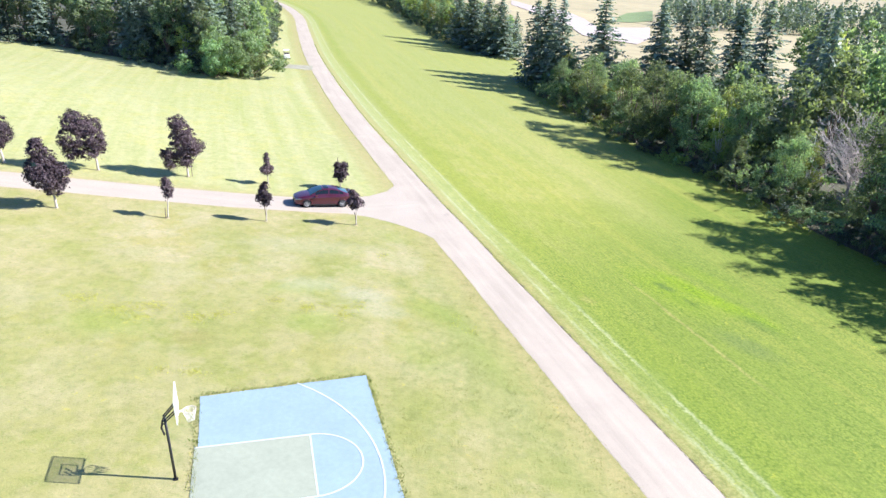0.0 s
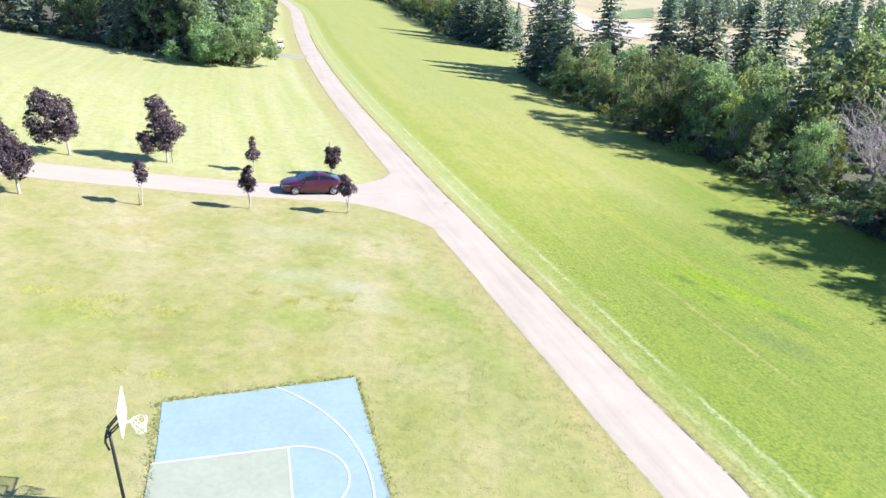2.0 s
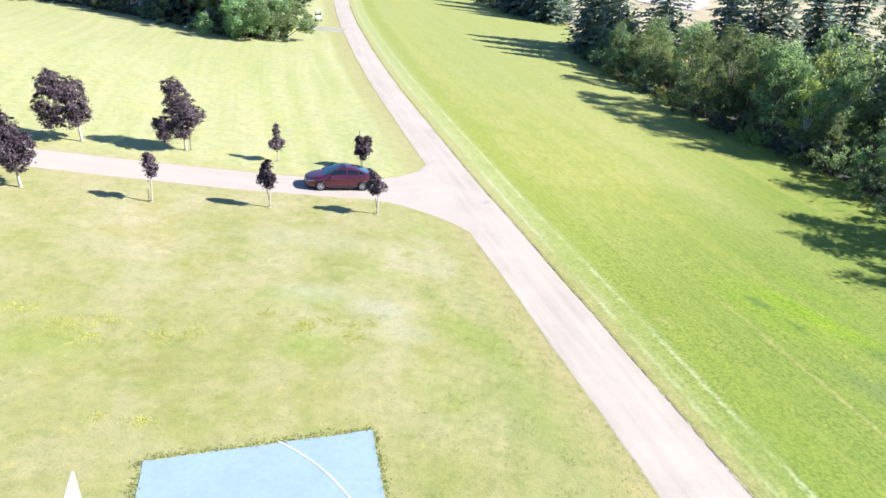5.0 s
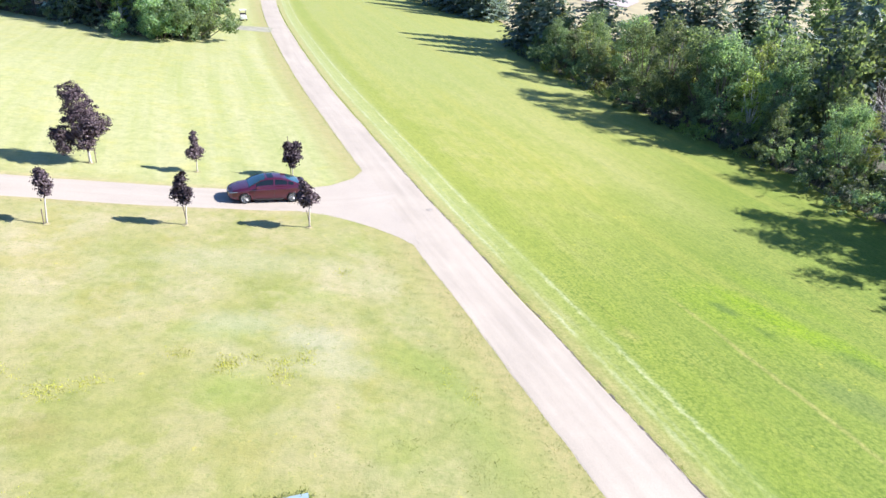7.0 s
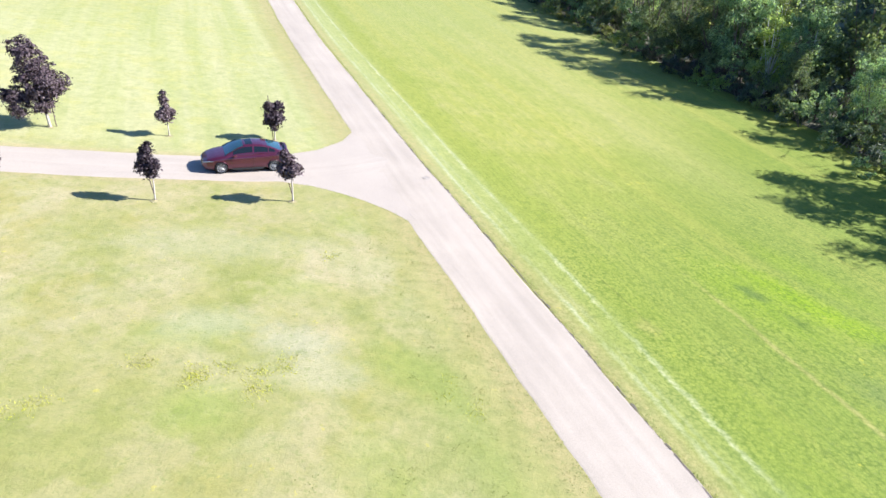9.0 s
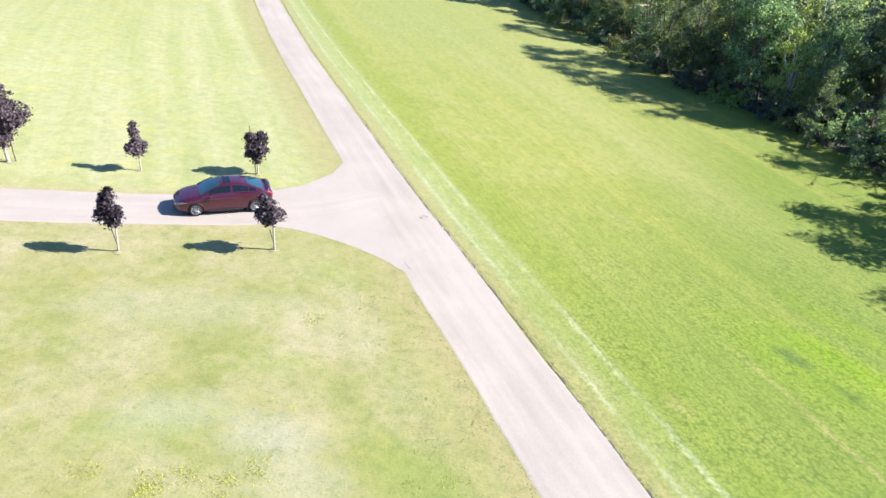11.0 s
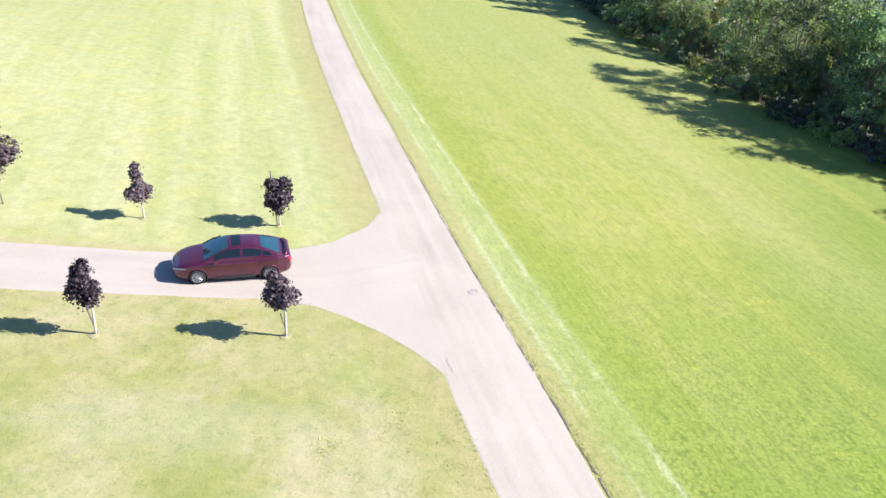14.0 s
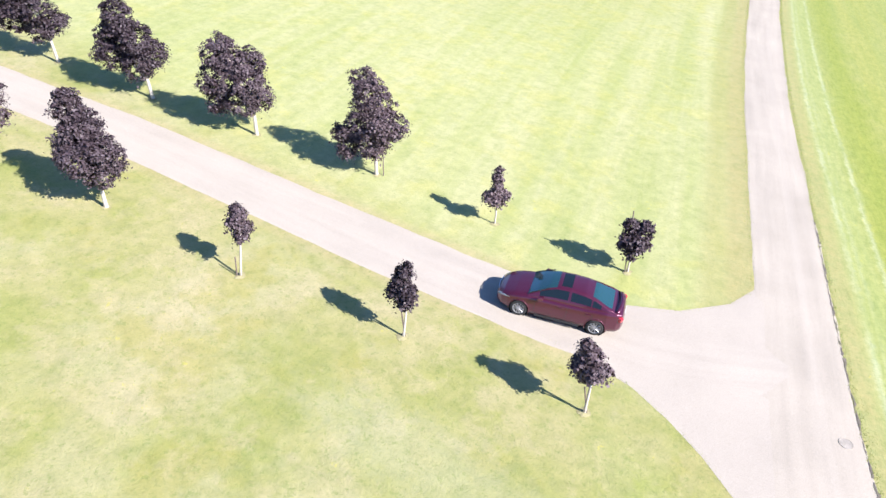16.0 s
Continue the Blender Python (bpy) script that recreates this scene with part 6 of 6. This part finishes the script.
def verges():
    rng = np.random.default_rng(77)
    # ragged grass lips along both sides of the road and the lane
    way = np.gradient(MAIN_LINE, axis=0)
    way /= np.linalg.norm(way, axis=1)[:, None]
    right = np.c_[way[:, 1], -way[:, 0]]
    spots = []
    for k in range(len(MAIN_LINE)):
        x, y = MAIN_LINE[k]
        if not 10 < y < 150:
            continue
        for _ in range(26):
            spots.append(MAIN_LINE[k] + right[k] * (1.63 * (1 - 0.11 * min(1, max(0, (y - 50) / 9))) + abs(rng.normal(0.0, 0.10))) + way[k] * rng.uniform(-0.3, 0.3))
        if y < 46 or y > 59:
            for _ in range(12):
                spots.append(MAIN_LINE[k] - right[k] * (1.62 * (1 - 0.11 * min(1, max(0, (y - 50) / 9))) + abs(rng.normal(0.0, 0.12))) + way[k] * rng.uniform(-0.3, 0.3))
    lips = len(spots)
    way = np.gradient(LANE_LINE, axis=0)
    way /= np.linalg.norm(way, axis=1)[:, None]
    right = np.c_[way[:, 1], -way[:, 0]]
    for k in range(len(LANE_LINE)):
        if LANE_LINE[k, 0] > -9.5 or LANE_LINE[k, 0] < -50:
            continue
        for side in (-1, 1):
            for _ in range(6):
                spots.append(LANE_LINE[k] + side * right[k] * (1.64 + abs(rng.normal(0, 0.14))) + way[k] * rng.uniform(-0.3, 0.3))
    # the flared corners of the junction
    for line in (JUNCTION_SOUTH, JUNCTION_NORTH):
        for a, b in zip(line, line[1:]):
            a, b = np.array(a) * S, np.array(b) * S
            for _ in range(int(np.linalg.norm(b - a) * 34)):
                spots.append(a + (b - a) * rng.random() + rng.normal(0, 0.05, 2))
    tufts("verge_grass", np.array(spots), np.where(np.arange(len(spots)) < lips, 0.055, 0.035), "ragged grass along the pavement edges", GRASS_BLADE, 3, 0.06)
    # longer grass round the court
    spots = []
    for a, b in (((-11.13, 26.2), (-4.04, 29.24)), ((-4.04, 29.24), (-1.2, 19.0)), ((-11.13, 26.2), (-8.4, 17.0))):
        a, b = np.array(a) * S, np.array(b) * S
        d = (b - a) / np.linalg.norm(b - a)
        out = np.array([-d[1], d[0]]) if a[0] < b[0] and d[1] > 0 else np.array([-d[1], d[0]]) if a[0] > -5 * S else np.array([d[1], -d[0]])
        for _ in range(int(np.linalg.norm(b - a) * 42)):
            spots.append(a + d * rng.uniform(0, np.linalg.norm(b - a)) + out * abs(rng.normal(0.02, 0.14)))
    tufts("court_edge_grass", np.array(spots), 0.085, "unmown grass along the court's edge", GRASS_BLADE, 4)


verges()


def weeds():
    """Yellow-flowering weeds in loose drifts on the dry lawn."""
    rng = np.random.default_rng(31)
    spots = []
    for x, y, rx, ry, count in ((-19.3, 32.8, 1.0, 0.25, 90), (-16.9, 32.0, 1.2, 0.3, 150), (-15.9, 32.8, 0.9, 0.25, 110), (-15.8, 31.4, 0.5, 0.2, 60), (-13.2, 32.1, 0.6, 0.25, 110), (-12.0, 32.7, 0.4, 0.2, 40), (-7.8, 34.5, 0.4, 0.3, 50), (-5.8, 34.0, 0.45, 0.25, 70), (-5.1, 35.4, 0.4, 0.25, 60),
                                (-5.9, 34.9, 0.4, 0.2, 40), (-7.1, 35.0, 0.4, 0.2, 40), (-9.8, 35.0, 0.5, 0.2, 40), (-7.9, 34.2, 0.4, 0.2, 50), (-4.4, 42.9, 0.3, 0.25, 30), (-11.7, 27.1, 0.4, 0.2, 50), (-13.0, 27.0, 0.3, 0.2, 30), (0.5, 34.6, 0.4, 0.4, 24), (1.4, 33.6, 0.3, 0.3, 30)):
        spots += list(np.c_[rng.normal(x, rx * 0.6, count), rng.normal(y, ry * 1.1, count)])
    tufts("weed_flowers", np.array(np.repeat(spots, 2, 0)), 0.058, "yellow-flowering weeds in drifts on the lawn", WEED_FLOWER, 8, 0.09, 3)


weeds()


def lawn_blades():
    """Coarser grass standing out of the mown lawn near the road and the court."""
    rng = np.random.default_rng(41)
    xy = np.c_[rng.uniform(-26, 26, 46000), rng.uniform(17, 56, 46000)]
    off, run = [], []
    for chunk in np.array_split(xy, 30):
        o, r = offset_from(MAIN_LINE, MAIN_RUN, chunk)
        off.append(o)
    off = np.concatenate(off)
    lane = np.concatenate([offset_from(LANE_LINE, LANE_RUN, c)[0] for c in np.array_split(xy, 30)])
    patch = np.sin(xy[:, 0] * 0.9 + 2 * np.sin(xy[:, 1] * 0.37)) * np.sin(xy[:, 1] * 0.7 + 1.5 * np.sin(xy[:, 0] * 0.29))
    keep = (np.abs(off) > 1.95) & ((np.abs(lane) > 1.9) | (xy[:, 0] > 0)) & (rng.uniform(-0.6, 1.4, len(xy)) < patch + 0.35)
    keep &= ~((xy[:, 0] > -11.3) & (xy[:, 0] < 0.5) & (xy[:, 1] > 46.3) & (xy[:, 1] < 58.0))
    keep &= ~((xy[:, 0] > -11.2) & (xy[:, 0] < 0.2) & (xy[:, 1] < 28.6))
    tufts("lawn_grass", xy[keep], 0.032, "coarse grass standing in the mown lawn", GRASS_BLADE, 9, 0.06, 3)


lawn_blades()


def rough_strips():
    """Unmown tufts beside the road before the junction and beyond the court's corner."""
    rng = np.random.default_rng(57)
    xy = np.c_[rng.uniform(-9, 9, 15000), rng.uniform(21, 52, 15000)]
    off = np.concatenate([offset_from(MAIN_LINE, MAIN_RUN, c)[0] for c in np.array_split(xy, 10)])
    patch = np.sin(xy[:, 0] * 2.3 + 1.7 * np.sin(xy[:, 1] * 0.9)) * np.sin(xy[:, 1] * 1.6 + 1.2 * np.sin(xy[:, 0] * 1.1))
    keep = (off < -1.9) & (off > -4.2 - 1.5 * patch) & (rng.uniform(-0.5, 1.3, len(xy)) < patch + 0.2)
    corner = (xy[:, 0] > -3.4 + (28.2 - xy[:, 1]) * 0.29) & (xy[:, 1] < 31) & (off < -1.9) & (rng.uniform(-0.4, 1.3, len(xy)) < patch)
    keep = (keep | corner) & ~((xy[:, 0] < 0.4) & (xy[:, 1] > 45.9))
    tufts("rough_grass", xy[keep], 0.055, "rough green tufts beside the road", ROUGH_BLADE, 12, 0.08, 4)


rough_strips()


def mown_rows():
    """Blades left standing between the mower's passes on the lawn beyond the road."""
    rng = np.random.default_rng(83)
    k = rng.integers(8, len(MAIN_LINE) - 60, 60000)
    way = np.gradient(MAIN_LINE, axis=0)
    way /= np.linalg.norm(way, axis=1)[:, None]
    right = np.c_[way[:, 1], -way[:, 0]]
    row = rng.integers(0, 34, len(k))
    d = 4.8 + row * 0.52 + rng.normal(0, 0.07, len(k))
    xy = MAIN_LINE[k] + right[k] * d[:, None] + way[k] * rng.uniform(-0.3, 0.3, len(k))[:, None]
    patch = np.sin(xy[:, 1] * 0.8 + row * 1.7) + np.sin(xy[:, 1] * 0.31 + row * 0.9)
    keep = (xy[:, 1] > 18) & (xy[:, 1] < 60) & (xy[:, 0] < 32) & (rng.uniform(-1.6, 1.6, len(k)) < patch - 0.15)
    tufts("mown_rows", xy[keep], 0.036, "rows of coarser blades across the mown lawn", ROUGH_BLADE, 14, 0.07, 3)


mown_rows()
